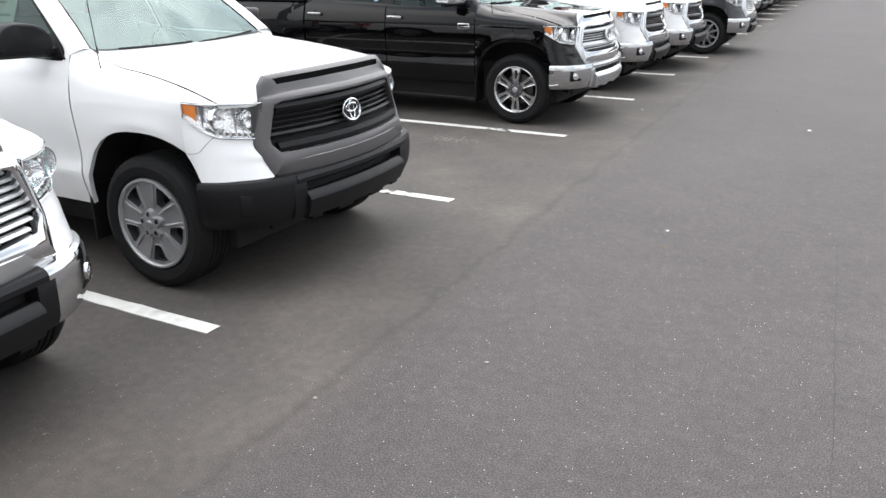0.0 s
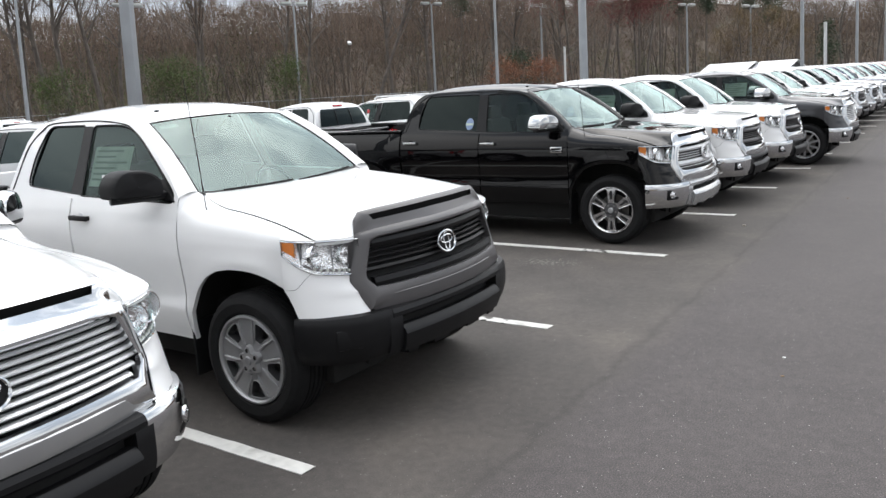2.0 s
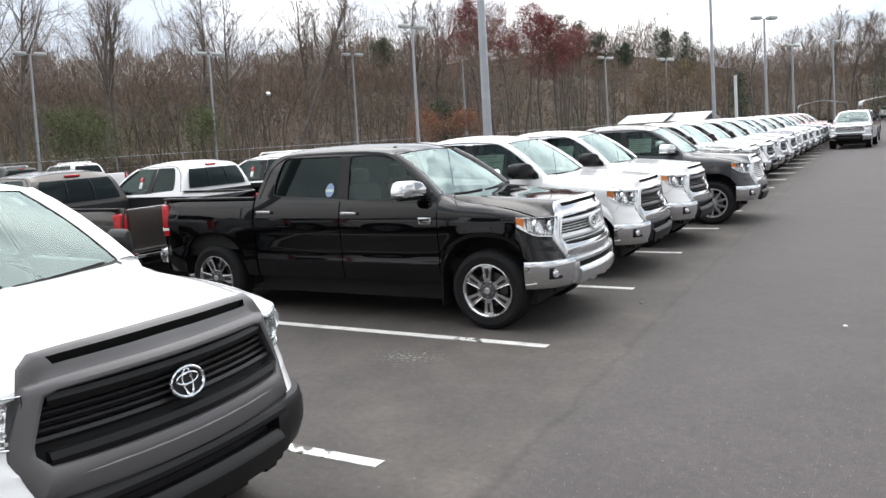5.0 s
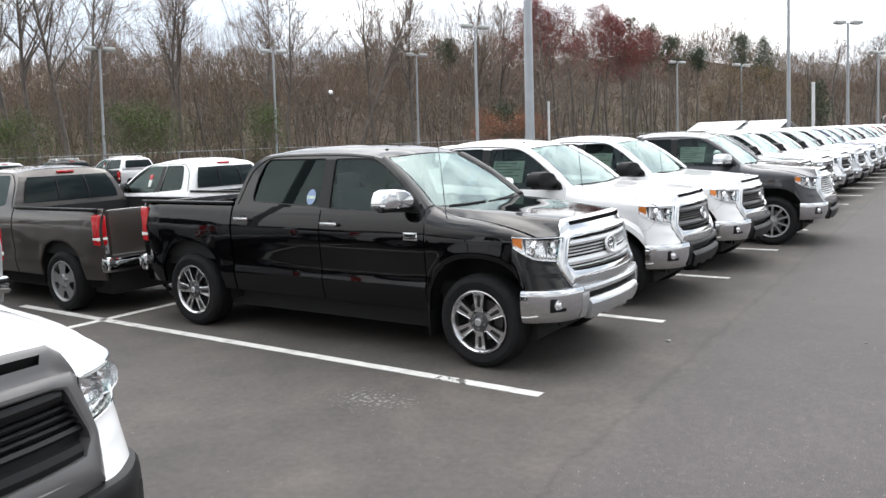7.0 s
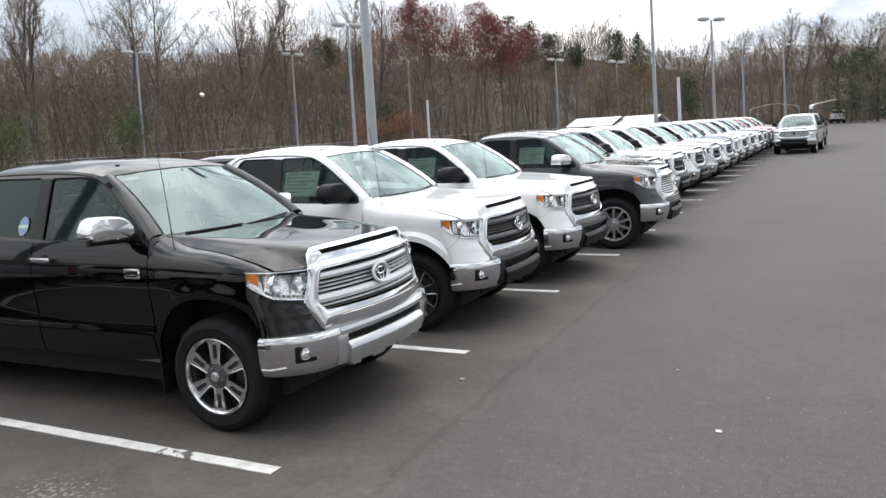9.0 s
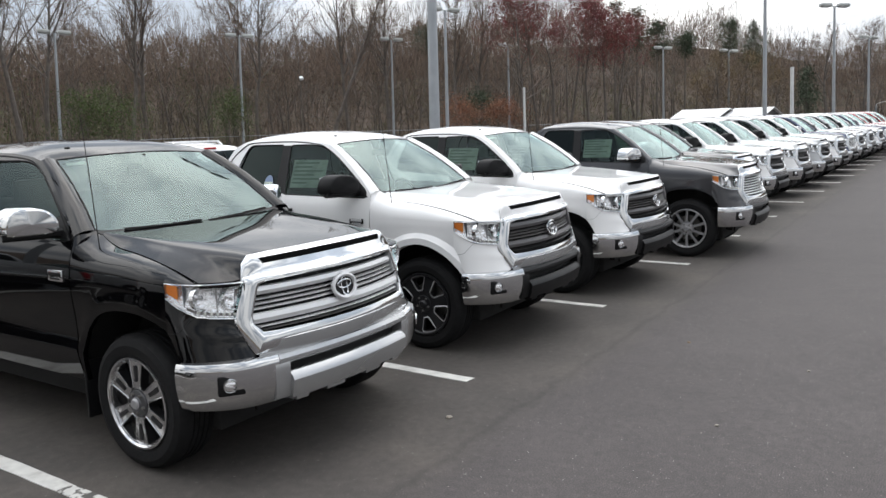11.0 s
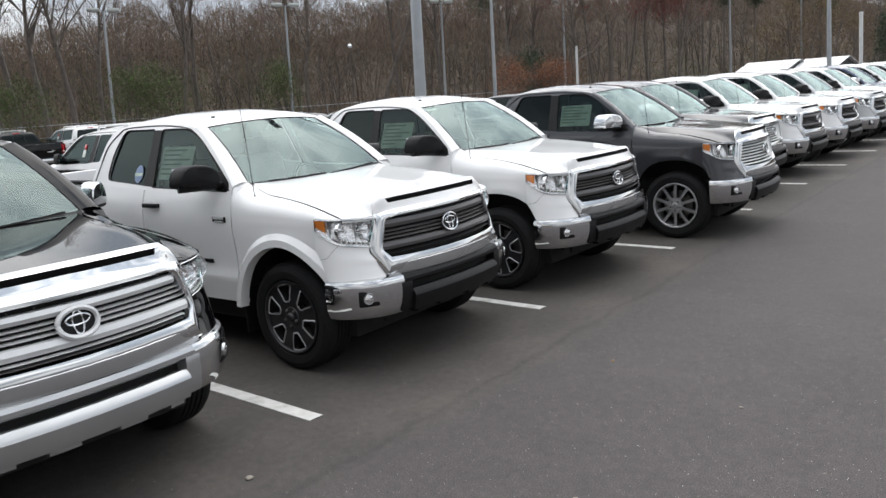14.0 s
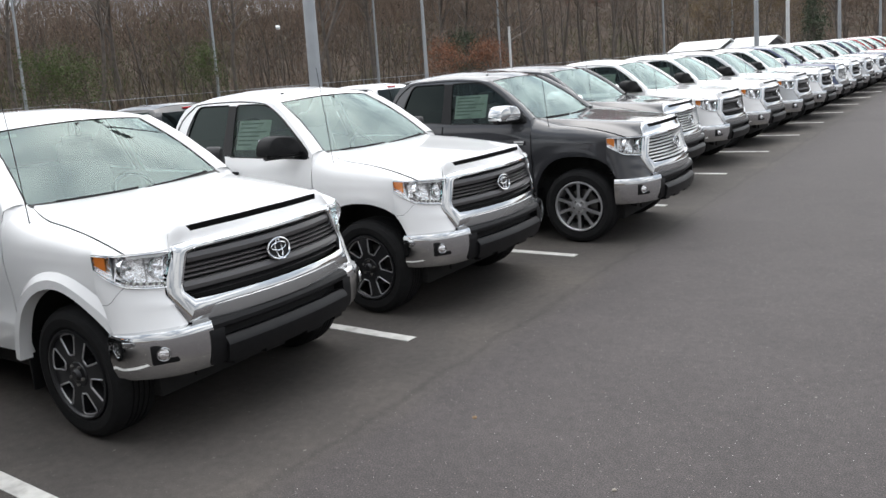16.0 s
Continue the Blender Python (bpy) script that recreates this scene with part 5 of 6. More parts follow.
    base = mix(base, chalk.outputs[0], sp_cut.outputs["Result"])
    l.new(base, b.inputs["Base Color"])
    bp = n.new("ShaderNodeBump")
    bp.inputs["Strength"].default_value, bp.inputs["Distance"].default_value = 0.22, 0.004
    l.new(noise_node(260, 5), bp.inputs["Height"])
    l.new(bp.outputs["Normal"], b.inputs["Normal"])
    return m


SPILL = (-0.55 * (-0.28), -(-1.10), 0.0)
ASPHALT = asphalt_material()


def ground_z(y):
    """The lot climbs a little at its far end."""
    k = min(1.0, max(0.0, (y - 52) / 60))
    return 0.4 * k * k * (3 - 2 * k)


ground = thing("ground", Build().grid([[(gx, gy, ground_z(gy)) for gy in (-400, -60, -20, 0, 20, 52, 62, 72, 82, 92, 102, 112, 150, 900)] for gx in (-900, -150, -60, -20, 0, 20, 60, 400)]),
               ASPHALT, "grey worn asphalt of a large car park", "ground", kind="structure")


# painted stall lines; PITCH is one stall along the row
PITCH = Vector((-0.02, 2.81, 0.0))


def line_material():
    m = material("worn_line_paint", (0.62, 0.61, 0.58), 0.7, spread=0.10, scale=14, second=(0.30, 0.29, 0.27), second_scale=5.0, second_at=(0.52, 0.74), bump=0.1, bump_scale=150)
    return m


LINE_PAINT = line_material()
CHIPPED = material("chipped_line_paint", (0.62, 0.61, 0.58), 0.7, spread=0.10, scale=14, second=(0.10, 0.093, 0.086), second_scale=11.0, second_at=(0.49, 0.53), bump=0.1, bump_scale=150)


def strip(p, q, w):
    """A painted strip 4 mm thick with slightly ragged edges."""
    p, q = Vector(p), Vector(q)
    d = (q - p).normalized()
    s = Vector((-d.y, d.x, 0)) * w / 2
    n = max(2, int((q - p).length / 0.12))
    rows = []
    for i in range(n + 1):
        c = p + (q - p) * i / n
        a, b2 = 0.006 * noise.noise(c * 9.0), 0.006 * noise.noise(c * 9.0 + Vector((5, 5, 5)))
        lo, hi = c - s * (1 + a / w * 2), c + s * (1 + b2 / w * 2)
        rows.append([(lo.x, lo.y, 0.0), (lo.x, lo.y, 0.005), (hi.x, hi.y, 0.005), (hi.x, hi.y, 0.0)])
    return Build().grid(rows)


STALL_DIR = Vector((5.81, -0.10, 0)).normalized()
TIPS = {-3: (0.80, -8.72), -2: (0.78, -5.965), -1: (0.81, -3.22), 0: (0.79, -0.40), 1: (0.82, 2.32), 2: (0.765, 5.075), 3: (0.80, 7.86), 4: (0.74, 10.72), 5: (0.72, 13.54)}
for k in range(-3, 21):
    tip = Vector((*TIPS[k], 0)) if k in TIPS else Vector((0.72, 13.54, 0)) + PITCH * (k - 5)
    broken = k in (-1, 0)
    cut = 0.62 if k == 0 else 0.40
    far_end = tip - STALL_DIR * (7.6 if k >= 0 else 6.5)
    ln = thing("stall_line", strip(far_end, tip - STALL_DIR * (cut + 0.35 if broken else 0), 0.105), LINE_PAINT, "white painted stall line, slightly worn", "line", "stall lines", "structure")
    if broken:
        part("chipped_stretch", strip(tip - STALL_DIR * (cut + 0.35), tip - STALL_DIR * cut, 0.105), CHIPPED, ln, "flaking white paint")
        part("line_end", strip(tip - STALL_DIR * cut, tip, 0.105), LINE_PAINT, ln)
thing("back_line", strip(Vector((-4.985, -0.26, 0)) - PITCH * 5, Vector((-4.985, -0.26, 0)) + PITCH * 16, 0.105), LINE_PAINT, "white painted line along the stalls' back", "line", kind="structure")


# ---------------------------------------------------------------- the row of pickups
def row_at(k):
    """The passenger-side front hub of the truck in stall k of the row; stall 0 holds the black one."""
    p = Vector((-0.16, 0.10, 0)) + PITCH * k
    return p.x, p.y


pickup("pickup_truck", "white pickup with bright chrome bar grille, parked beside a base model", 0.08, -8.47, 0.0, "white", "crew", "bright", "ten", "chrome", "CHROME", paper=False, spin=0.4)
pickup("pickup_truck", "white base pickup with grey grille and black bumper", 0.069, -5.655, -0.4, "white", "double", "base", "five", "black", spin=0.1)
pickup("pickup_truck", "glossy black crew-cab pickup with chrome and silver front", 0.0, 0.0, 0.0, "black", "crew", "ranch", "split", "silver", "CHROME", sticker=True, badge="plate", paper=False)
pickup("pickup_truck", "white pickup with wheel flares and dark alloy wheels", -0.003, 2.872, 1.8, "white", "double", "sport", "dark", "chrome", flares=True, sticker=True, badge="dark")
pickup("pickup_truck", "white pickup with dark alloy wheels and chrome bumper ends", 0.039, 5.487, 0.2, "white", "double", "sport", "dark", "chrome", spin=0.5)
pickup("pickup_truck", "dark grey pickup with chrome mirrors and bar grille", 0.58, 8.416, 2.7, "grey", "double", "bright", "ten", "chrome", "CHROME", badge="dark")
ROW = [("grey", "crew", "bright", "ten", "dark grey crew-cab pickup with chrome bar grille"), ("white", "double", "sport", "five", "white pickup with grey barred grille"),
       ("white", "double", "sport", "five", "white pickup with chrome grille surround"), ("silver", "crew", "sport", "split", "silver crew-cab pickup with grey grille"),
       ("white", "double", "sport", "dark", "white pickup with dark wheels"), ("blue", "crew", "bright", "ten", "dark blue crew-cab pickup with chrome bar grille"),
       ("white", "double", "sport", "five", "white pickup far along the row"), ("silver", "double", "sport", "five", "silver pickup far along the row"),
       ("white", "crew", "sport", "five", "white crew-cab pickup far along the row"), ("blue", "double", "sport", "five", "dark blue pickup far along the row"),
       ("white", "double", "sport", "five", "white pickup far along the row"), ("red", "double", "sport", "five", "red pickup far along the row"), ("white", "crew", "sport", "five", "white crew-cab pickup near the row's end"),
       ("red", "crew", "sport", "five", "red crew-cab pickup near the row's end"), ("silver", "double", "sport", "five", "silver pickup near the row's end")]
for k, (col, cb, gr, wh, lab) in enumerate(ROW):
    rx, ry = row_at(4 + k)
    pickup("pickup_truck", lab, rx + 0.05 * math.sin(5 * k), ry, 0.6 * math.sin(3 * k), col, cb, gr, wh, "chrome", "CHROME" if gr == "bright" else "TRIM", near=False, paper=k < 3)
# the one that stands out in the aisle, and its neighbour
pickup("pickup_truck", "silver pickup standing in the aisle facing the camera", 0.60, 39.5, -93, "silver", "crew", "bright", "ten", "chrome", near=False, paper=False, group="aisle pickups")
pickup("pickup_truck", "dark blue pickup behind the silver one in the aisle", 0.62, 45.5, -93, "blue", "crew", "sport", "five", "chrome", near=False, paper=False, group="aisle pickups")
pickup("pickup_truck", "white pickup parked far off under a carport", 3.55, 113.5, 88, "white", "crew", "sport", "five", "chrome", near=False, paper=False, group="aisle pickups", z=0.4, scale=0.9)
# the row behind, tail to tail
BACK = [(-2, "silver", "crew"), (-1, "silver", "crew"), (0, "brown", "double"), (1, "white", "double"), (2, "white", "crew"), (3, "grey", "crew"), (4, "white", "double"), (5, "white", "crew"), (6, "black", "crew")]
for k, col, cb in BACK:
    p = Vector((-5.04 - 0.10 * k, -0.25 + 2.90 * k, 0))
    # facing away: the front axle lies one wheelbase further back
    pickup("pickup_truck", f"{ {'brown': 'bronze-brown', 'grey': 'dark grey'}.get(col, col)} pickup parked tail to tail with the row", p.x - 4.65 * 0.93, p.y + 1.82, 180, col, cb, "sport", "five", "chrome", near=False, paper=False, scale=0.93, group="back row pickups", slider=True, rack=k == 2)
# a third row across the next aisle
for k, (col, cb, top) in enumerate([("silver", "crew", False), ("white", "crew", True), ("silver", "double", False), ("black", "double", True), ("white", "crew", True)]):
    pickup("pickup_truck", f"{col} pickup in the row beyond the next aisle", -24.6 - 4.65 * 0.88, 4.6 + 2.65 * k + 0.9, 180, col, cb, "sport", "five", "chrome", near=False, paper=False, scale=0.88, group="third row pickups", slider=True, rack=top)


# ---------------------------------------------------------------- lamp posts
GALV = material("galvanised_post", (0.34, 0.36, 0.38), 0.45, 0.35, spread=0.08, scale=3)
LAMP_GREY = material("lamp_housing", (0.46, 0.48, 0.47), 0.5)
POST_PAINT = material("pale_post_paint", (0.62, 0.63, 0.63), 0.5, spread=0.06)
GLOBE = material("lamp_glass", (0.75, 0.77, 0.78), 0.2)


def lean(x, y, z=0.0):
    return Matrix.Translation((x, y, z)) @ UP.to_track_quat("Z", "Y").to_matrix().to_4x4()


def lamp_post(x, y, h, r=0.075, heads=2, square=False, turn=0.0, label="grey steel lamp post with two lamp heads"):
    root = new("lamp_post")
    tagged(root, label, "lamp post", "lamp posts")
    if square:
        part("post", Build().box((0, 0, h / 2), (2 * r, 2 * r, h), 0.02), GALV, root)
    else:
        part("post", Build().lathe([(r * 1.15, 0.0), (r, 0.4), (r * 0.62, h), (0.001, h)], 14, axis="z"), GALV, root)
    part("base", Build().lathe([(r * 2.6, 0), (r * 2.6, 0.03), (r * 1.6, 0.05), (r * 1.5, 0.09), (0.01, 0.09)], 16, axis="z"), GALV, root)
    for k in range(heads):
        d = 1 if k == 0 else -1
        hd = part("lamp_head", Build().box((d * 0.66, 0, h + 0.07), (0.86, 0.46, 0.26), 0.10), LAMP_GREY, root)
        part("lamp_glass", Build().box((d * 0.66, 0, h - 0.055), (0.52, 0.32, 0.05), 0.02), GLOBE, hd)
        part("arm", Build().tube([(0, 0, h - 0.02), (d * 0.30, 0, h + 0.04)], 0.03, 8), GALV, root)
    root.matrix_basis = lean(x, y, ground_z(y)) @ Matrix.Rotation(turn, 4, 'Z')
    return root


FAR_TURN = radians(32)
for px, py, ph in [(-44.2, 18.1, 9.4), (-51.47, 30.73, 9.48), (-45.37, 42.39, 9.52), (-41.06, 56.41, 9.79), (-34.51, 66.09, 9.35), (-24.85, 81.98, 9.23), (-18.22, 82.29, 8.41), (-5.66, 82.21, 8.61)]:
    lamp_post(px + 0.037 * ph, py - 0.073 * ph, ph - ground_z(py), 0.12, 2, turn=FAR_TURN)
lamp_post(-27.0 + 0.36, 44.08 - 0.71, 9.71, 0.13, 2, turn=FAR_TURN)
lamp_post(-5.32 + 0.34, 59.91 - 0.67, 9.17, 0.12, 2, turn=FAR_TURN - 0.3)
lamp_post(-2.7, 99.0, 9.6, 0.12, 1, turn=FAR_TURN + math.pi, label="grey steel lamp post with one lamp head")
lamp_post(-4.86, 10.18, 10.0, 0.11, 2, label="tall grey steel lamp post between the two rows")
lamp_post(-5.26, -2.52, 10.0, 0.070, 2, label="tall grey steel lamp post between the two rows", square=True)
lamp_post(-4.91, 38.2, 10.0, 0.11, 2, label="tall grey steel lamp post between the two rows")
for px, py, ph in [(-25.2 + 0.17, 51.79 - 0.33, 4.56), (-4.41 + 0.155, 41.49 - 0.31, 4.21)]:
    post = new("short_post")
    tagged(post, "short pale painted steel post among the parked trucks", "post", "short posts")
    part("shaft", Build().lathe([(0.09, 0), (0.085, ph), (0.001, ph + 0.03)], 12, axis="z"), POST_PAINT, post)
    part("cap", Build().lathe([(0.10, ph), (0.10, ph + 0.05), (0.001, ph + 0.07)], 12, axis="z"), POST_PAINT, post)
    post.matrix_basis = lean(px, py)

# ---------------------------------------------------------------- canopies and carports
WHITE_SHEET = material("white_canopy_sheet", (0.78, 0.79, 0.80), 0.5, spread=0.04)


def canopy(x, y, turn, w=6.0, d=6.0, h=1.9, rise=1.0):
    root = new("canopy_tent")
    tagged(root, "white peaked canopy on thin posts", "canopy", "canopies")
    part("roof", Build().grid([[(-d / 2, -w / 2, h), (-d / 2, 0, h + rise), (-d / 2, w / 2, h)], [(d / 2, -w / 2, h), (d / 2, 0, h + rise), (d / 2, w / 2, h)]]).mesh("roof", thick=0.04), WHITE_SHEET, root)
    for sx in (-1, 1):
        part("gable", Build().fill([(-w / 2 + 0.3, h + 0.03), (w / 2 - 0.3, h + 0.03), (0, h + rise - 0.1)], [], lambda a, b: (sx * d / 2 - sx * 0.25, a, b)), INTERIOR, root)
        for sy in (-1, 1):
            part("leg", Build().tube([(sx * (d / 2 - 0.1), sy * (w / 2 - 0.1), 0), (sx * (d / 2 - 0.1), sy * (w / 2 - 0.1), h)], 0.05, 8), GALV, root)
    root.matrix_basis = Matrix.Translation((x, y, ground_z(y))) @ Matrix.Rotation(turn, 4, 'Z')


canopy(-16.0, 66.9, radians(-6), 5.0, 4.2, 1.84, 0.70)
canopy(-12.3, 67.9, radians(-6), 5.0, 3.3, 1.80, 0.70)


def carport(x, y, turn, w=6.5, d=6.0, h=2.2):
    root = new("carport")
    tagged(root, "open carport with a curved white metal roof", "carport", "carports")
    arc = [(-w / 2, h - 0.35), (-w / 2, h), (-w / 2 + 0.10, h + 0.16), (-w / 2 + 0.32, h + 0.27), (-w / 4, h + 0.48), (0, h + 0.72), (w / 4, h + 0.48), (w / 2 - 0.32, h + 0.27), (w / 2 - 0.10, h + 0.16), (w / 2, h), (w / 2, h - 0.35)]
    part("roof", Build().grid([[(a, yy, b) for a, b in arc] for yy in (-d / 2, 0, d / 2)]).mesh("roof", thick=0.05), WHITE_SHEET, root)
    for sx in (-1, 1):
        for sy in (-1, 1):
            part("leg", Build().tube([(sx * w / 2, sy * d * 0.45, 0), (sx * w / 2, sy * d * 0.45, h)], 0.06, 8), GALV, root)
    root.matrix_basis = Matrix.Translation((x, y, ground_z(y))) @ Matrix.Rotation(turn, 4, 'Z')


carport(-5.2, 114.3, 0.12, 5.9, 6.0, 2.30)
carport(2.35, 114.6, 0.12, 5.9, 6.0, 2.35)

# ---------------------------------------------------------------- fence
def fence():
    root = new("chain_fence")
    tagged(root, "low chain-link fence along the edge of the woods", "fence")
    line = smooth_path([(-52.8, 3.2, 0), (-50.6, 26.4, 0), (-45.3, 42.0, 0), (-36.0, 57.3, 0), (-24.9, 73.4, 0), (-13.8, 83.2, 0)], 6)
    for i, p in enumerate(line):
        part("post", Build().tube([(p[0], p[1], ground_z(p[1])), (p[0], p[1], ground_z(p[1]) + 1.75)], 0.032, 6), GALV, root)
    part("top_rail", Build().tube([(p[0], p[1], ground_z(p[1]) + 1.72) for p in line], 0.022, 5), GALV, root)
    part("middle_rail", Build().tube([(p[0], p[1], ground_z(p[1]) + 0.9) for p in line], 0.010, 5), GALV, root)


fence()

# ---------------------------------------------------------------- woods
BARK = material("grey_bark", (0.142, 0.122, 0.107), 0.9, spread=0.3, scale=2.5, bump=0.4, bump_scale=8)
TWIGS = material("bare_twigs", (0.172, 0.127, 0.098), 0.9, island=0.45)
BRUSH = material("brown_undergrowth", (0.150, 0.110, 0.078), 0.95, island=0.55, second=(0.105, 0.115, 0.050), second_scale=0.07, second_at=(0.50, 0.62))
# needle green lightened to stand in for the haze of distance
NEEDLE = material("hazed_pine_needles", (0.046, 0.066, 0.036), 0.8, island=0.35)
REDBUD = material("red_buds", (0.19, 0.046, 0.044), 0.8, island=0.4)
OCHRE = material("ochre_buds", (0.17, 0.122, 0.058), 0.85, island=0.4)
GREENBUD = material("young_green_leaves", (0.072, 0.104, 0.030), 0.85, island=0.25)
ORANGE = material("russet_bush", (0.26, 0.115, 0.065), 0.85, island=0.4)
rng = np.random.default_rng(7)


class Sticks:
    """Many thin tapered sticks of three sides, joined."""

    def __init__(self):
        self.a, self.b, self.r0, self.r1 = [], [], [], []

    def add(self, a, b, r0, r1):
        self.a.append(a); self.b.append(b); self.r0.append(r0); self.r1.append(r1)

    def data(self):
        a, b = np.array(self.a), np.array(self.b)
        r0, r1 = np.array(self.r0)[:, None], np.array(self.r1)[:, None]
        d = b - a
        d /= np.linalg.norm(d, axis=1)[:, None] + 1e-9
        u = np.cross(d, np.where(np.abs(d[:, 2:3]) > 0.9, np.array([[1.0, 0, 0]]), np.array([[0, 0, 1.0]])))
        u /= np.linalg.norm(u, axis=1)[:, None] + 1e-9
        w = np.cross(d, u)
        ring = [(math.cos(t), math.sin(t)) for t in (0.3, 2.394, 4.488)]
        v = np.concatenate([np.stack([a + r0 * (c * u + s * w) for c, s in ring], 1), np.stack([b + r1 * (c * u + s * w) for c, s in ring], 1)], 1)
        n = len(a)
        f = np.array([(0, 1, 4, 3), (1, 2, 5, 4), (2, 0, 3, 5)])[None] + 6 * np.arange(n)[:, None, None]
        return v.reshape(-1, 3), f.reshape(-1, 4)

    def mesh(self, name):
        v, f = self.data()
        return quads(name, v, f)

    def ribbons(self, name):
        """The finest sticks as single slivers, each turned its own way."""
        a, b = np.array(self.a), np.array(self.b)
        w = np.cross(b - a, rng.normal(0, 1, a.shape))
        w /= np.linalg.norm(w, axis=1)[:, None] + 1e-9
        r0, r1 = np.array(self.r0)[:, None], np.array(self.r1)[:, None]
        v = np.stack([a - w * r0, a + w * r0, b + w * r1, b - w * r1], 1).reshape(-1, 3)
        return quads(name, v, np.arange(len(v)).reshape(-1, 4))


def quads(name, v, f):
    me = bpy.data.meshes.new(name)
    k = f.shape[1]
    me.vertices.add(len(v))
    me.vertices.foreach_set("co", np.asarray(v, np.float32).ravel())
    me.loops.add(f.size)
    me.loops.foreach_set("vertex_index", f.astype(np.int32).ravel())
    me.polygons.add(len(f))
    me.polygons.foreach_set("loop_start", np.arange(len(f), dtype=np.int32) * k)
    me.update(calc_edges=True)
    return me


def unit(v):
    return v / (np.linalg.norm(v) + 1e-9)


def grow(trunk, twigs, base, h, r, limbs=14, subs=4, twig=3, start=0.35, spread=0.55, rise=0.75, tips=None):
    """A bare tree: a bent trunk, limbs, branches and twigs."""
    n = 7
    pts, p = [np.array(base, float)], np.array(base, float)
    way = np.array([rng.normal(0, 0.05), rng.normal(0, 0.05), 1.0])
    for i in range(n):
        way = unit(way + np.array([rng.normal(0, 0.07), rng.normal(0, 0.07), 0.05]))
        p = p + way * h / n
        pts.append(p)
    rad = [r * (1 - 0.88 * (i / n) ** 0.9) for i in range(n + 1)]
    for i in range(n):
        trunk.add(pts[i], pts[i + 1], rad[i], rad[i + 1])
    for k in range(limbs):
        t = start + (1 - start) * (k + rng.random()) / limbs
        i = min(int(t * n), n - 1)
        q = pts[i] + (pts[i + 1] - pts[i]) * (t * n - i)
        a = rng.random() * 2 * math.pi
        ln = h * spread * (1.05 - t) * (0.6 + 0.6 * rng.random()) + 0.5
        d = unit(np.array([math.cos(a), math.sin(a), rise * (0.6 + rng.random())]))
        rr = max(0.014, rad[i] * 0.45)
        e1 = q + d * ln * 0.5
        d2 = unit(d + np.array([rng.normal(0, 0.2), rng.normal(0, 0.2), 0.25]))
        e2 = e1 + d2 * ln * 0.5
        trunk.add(q, e1, rr, rr * 0.65)
        trunk.add(e1, e2, rr * 0.65, 0.010)
        for j in range(subs):
            u = 0.25 + 0.75 * rng.random()
            s = q + (e1 - q) * u * 2 if u < 0.5 else e1 + (e2 - e1) * (u * 2 - 1)
            dd = unit(d + rng.normal(0, 0.55, 3) + np.array([0, 0, 0.25]))
            sl = ln * (0.25 + 0.3 * rng.random())
            f = s + dd * sl
            twigs.add(s, f, max(0.012, rr * 0.3), 0.007)
            if tips is not None:
                tips.append(f)
            for m in range(twig):
                g = s + (f - s) * (0.3 + 0.7 * rng.random())
                de = unit(dd + rng.normal(0, 0.6, 3) + np.array([0, 0, 0.2]))
                ge = g + de * sl * (0.3 + 0.4 * rng.random())
                twigs.add(g, ge, 0.013, 0.006)
                if tips is not None:
                    tips.append(ge)


def leaves(name, centres, size, spread, per):
    """Small four-cornered leaves strewn round the centres."""
    c = np.repeat(np.array(centres), per, 0)
    c = c + rng.normal(0, spread, c.shape)
    n = len(c)
    a, b = rng.normal(0, 1, (n, 3)), rng.normal(0, 1, (n, 3))
    a /= np.linalg.norm(a, axis=1)[:, None]
    b -= a * (a * b).sum(1)[:, None]
    b /= np.linalg.norm(b, axis=1)[:, None]
    s = size * (0.5 + rng.random((n, 1)))
    v = np.stack([c - a * s, c - b * s * 0.5, c + a * s, c + b * s * 0.5], 1).reshape(-1, 3)
    return quads(name, v, np.arange(4 * n).reshape(-1, 4))


EDGE = smooth_path([(-64.7, -9.4, 0), (-60, 15.4, 0), (-53.8, 35.4, 0), (-44, 55.8, 0), (-31, 77, 0), (-16, 106, 0), (8, 128, 0), (37, 138, 0), (75, 143, 0)], 12)


def edge_at(t, off):
    i = t * (len(EDGE) - 1)
    k = min(int(i), len(EDGE) - 2)
    p = EDGE[k] + (EDGE[k + 1] - EDGE[k]) * (i - k)
    d = unit(EDGE[k + 1] - EDGE[k])
    return p + off * np.array([-d[1], d[0], 0])


def bank(off):
    return 0.06 * max(0.0, off) - 0.2


EYE = (3.54, -5.68, 1.957)
CREST = [(-75, 0.075), (-62.4, 0.075), (-59.2, 0.084), (-55.8, 0.0905), (-48.7, 0.0895), (-41.1, 0.090), (-34.0, 0.093), (-29.3, 0.097), (-26.9, 0.108), (-23.8, 0.109), (-20.8, 0.105), (-17.9, 0.099), (-14.3, 0.090), (-11.6, 0.074),
         (-10.0, 0.056), (-7.6, 0.054), (-5.7, 0.056), (-2.4, 0.060), (1.7, 0.057), (30, 0.06)]


def crest(p, k=1.0):
    """How high the massed woods stand at a place: the ridge as the lot sees it, against its bearing."""
    dx, dy = p[0] - EYE[0], p[1] - EYE[1]
    az = math.degrees(math.atan2(dx, dy))
    swell = 1.0 + 0.20 * noise.noise(Vector((az * 0.42, 3.1, 0.02 * dy))) + 0.12 * noise.noise(Vector((az * 1.3, 7.7, 0.05 * dy)))
    return EYE[2] + math.hypot(dx, dy) * k * swell * float(np.interp(az, [c[0] for c in CREST], [c[1] for c in CREST]))


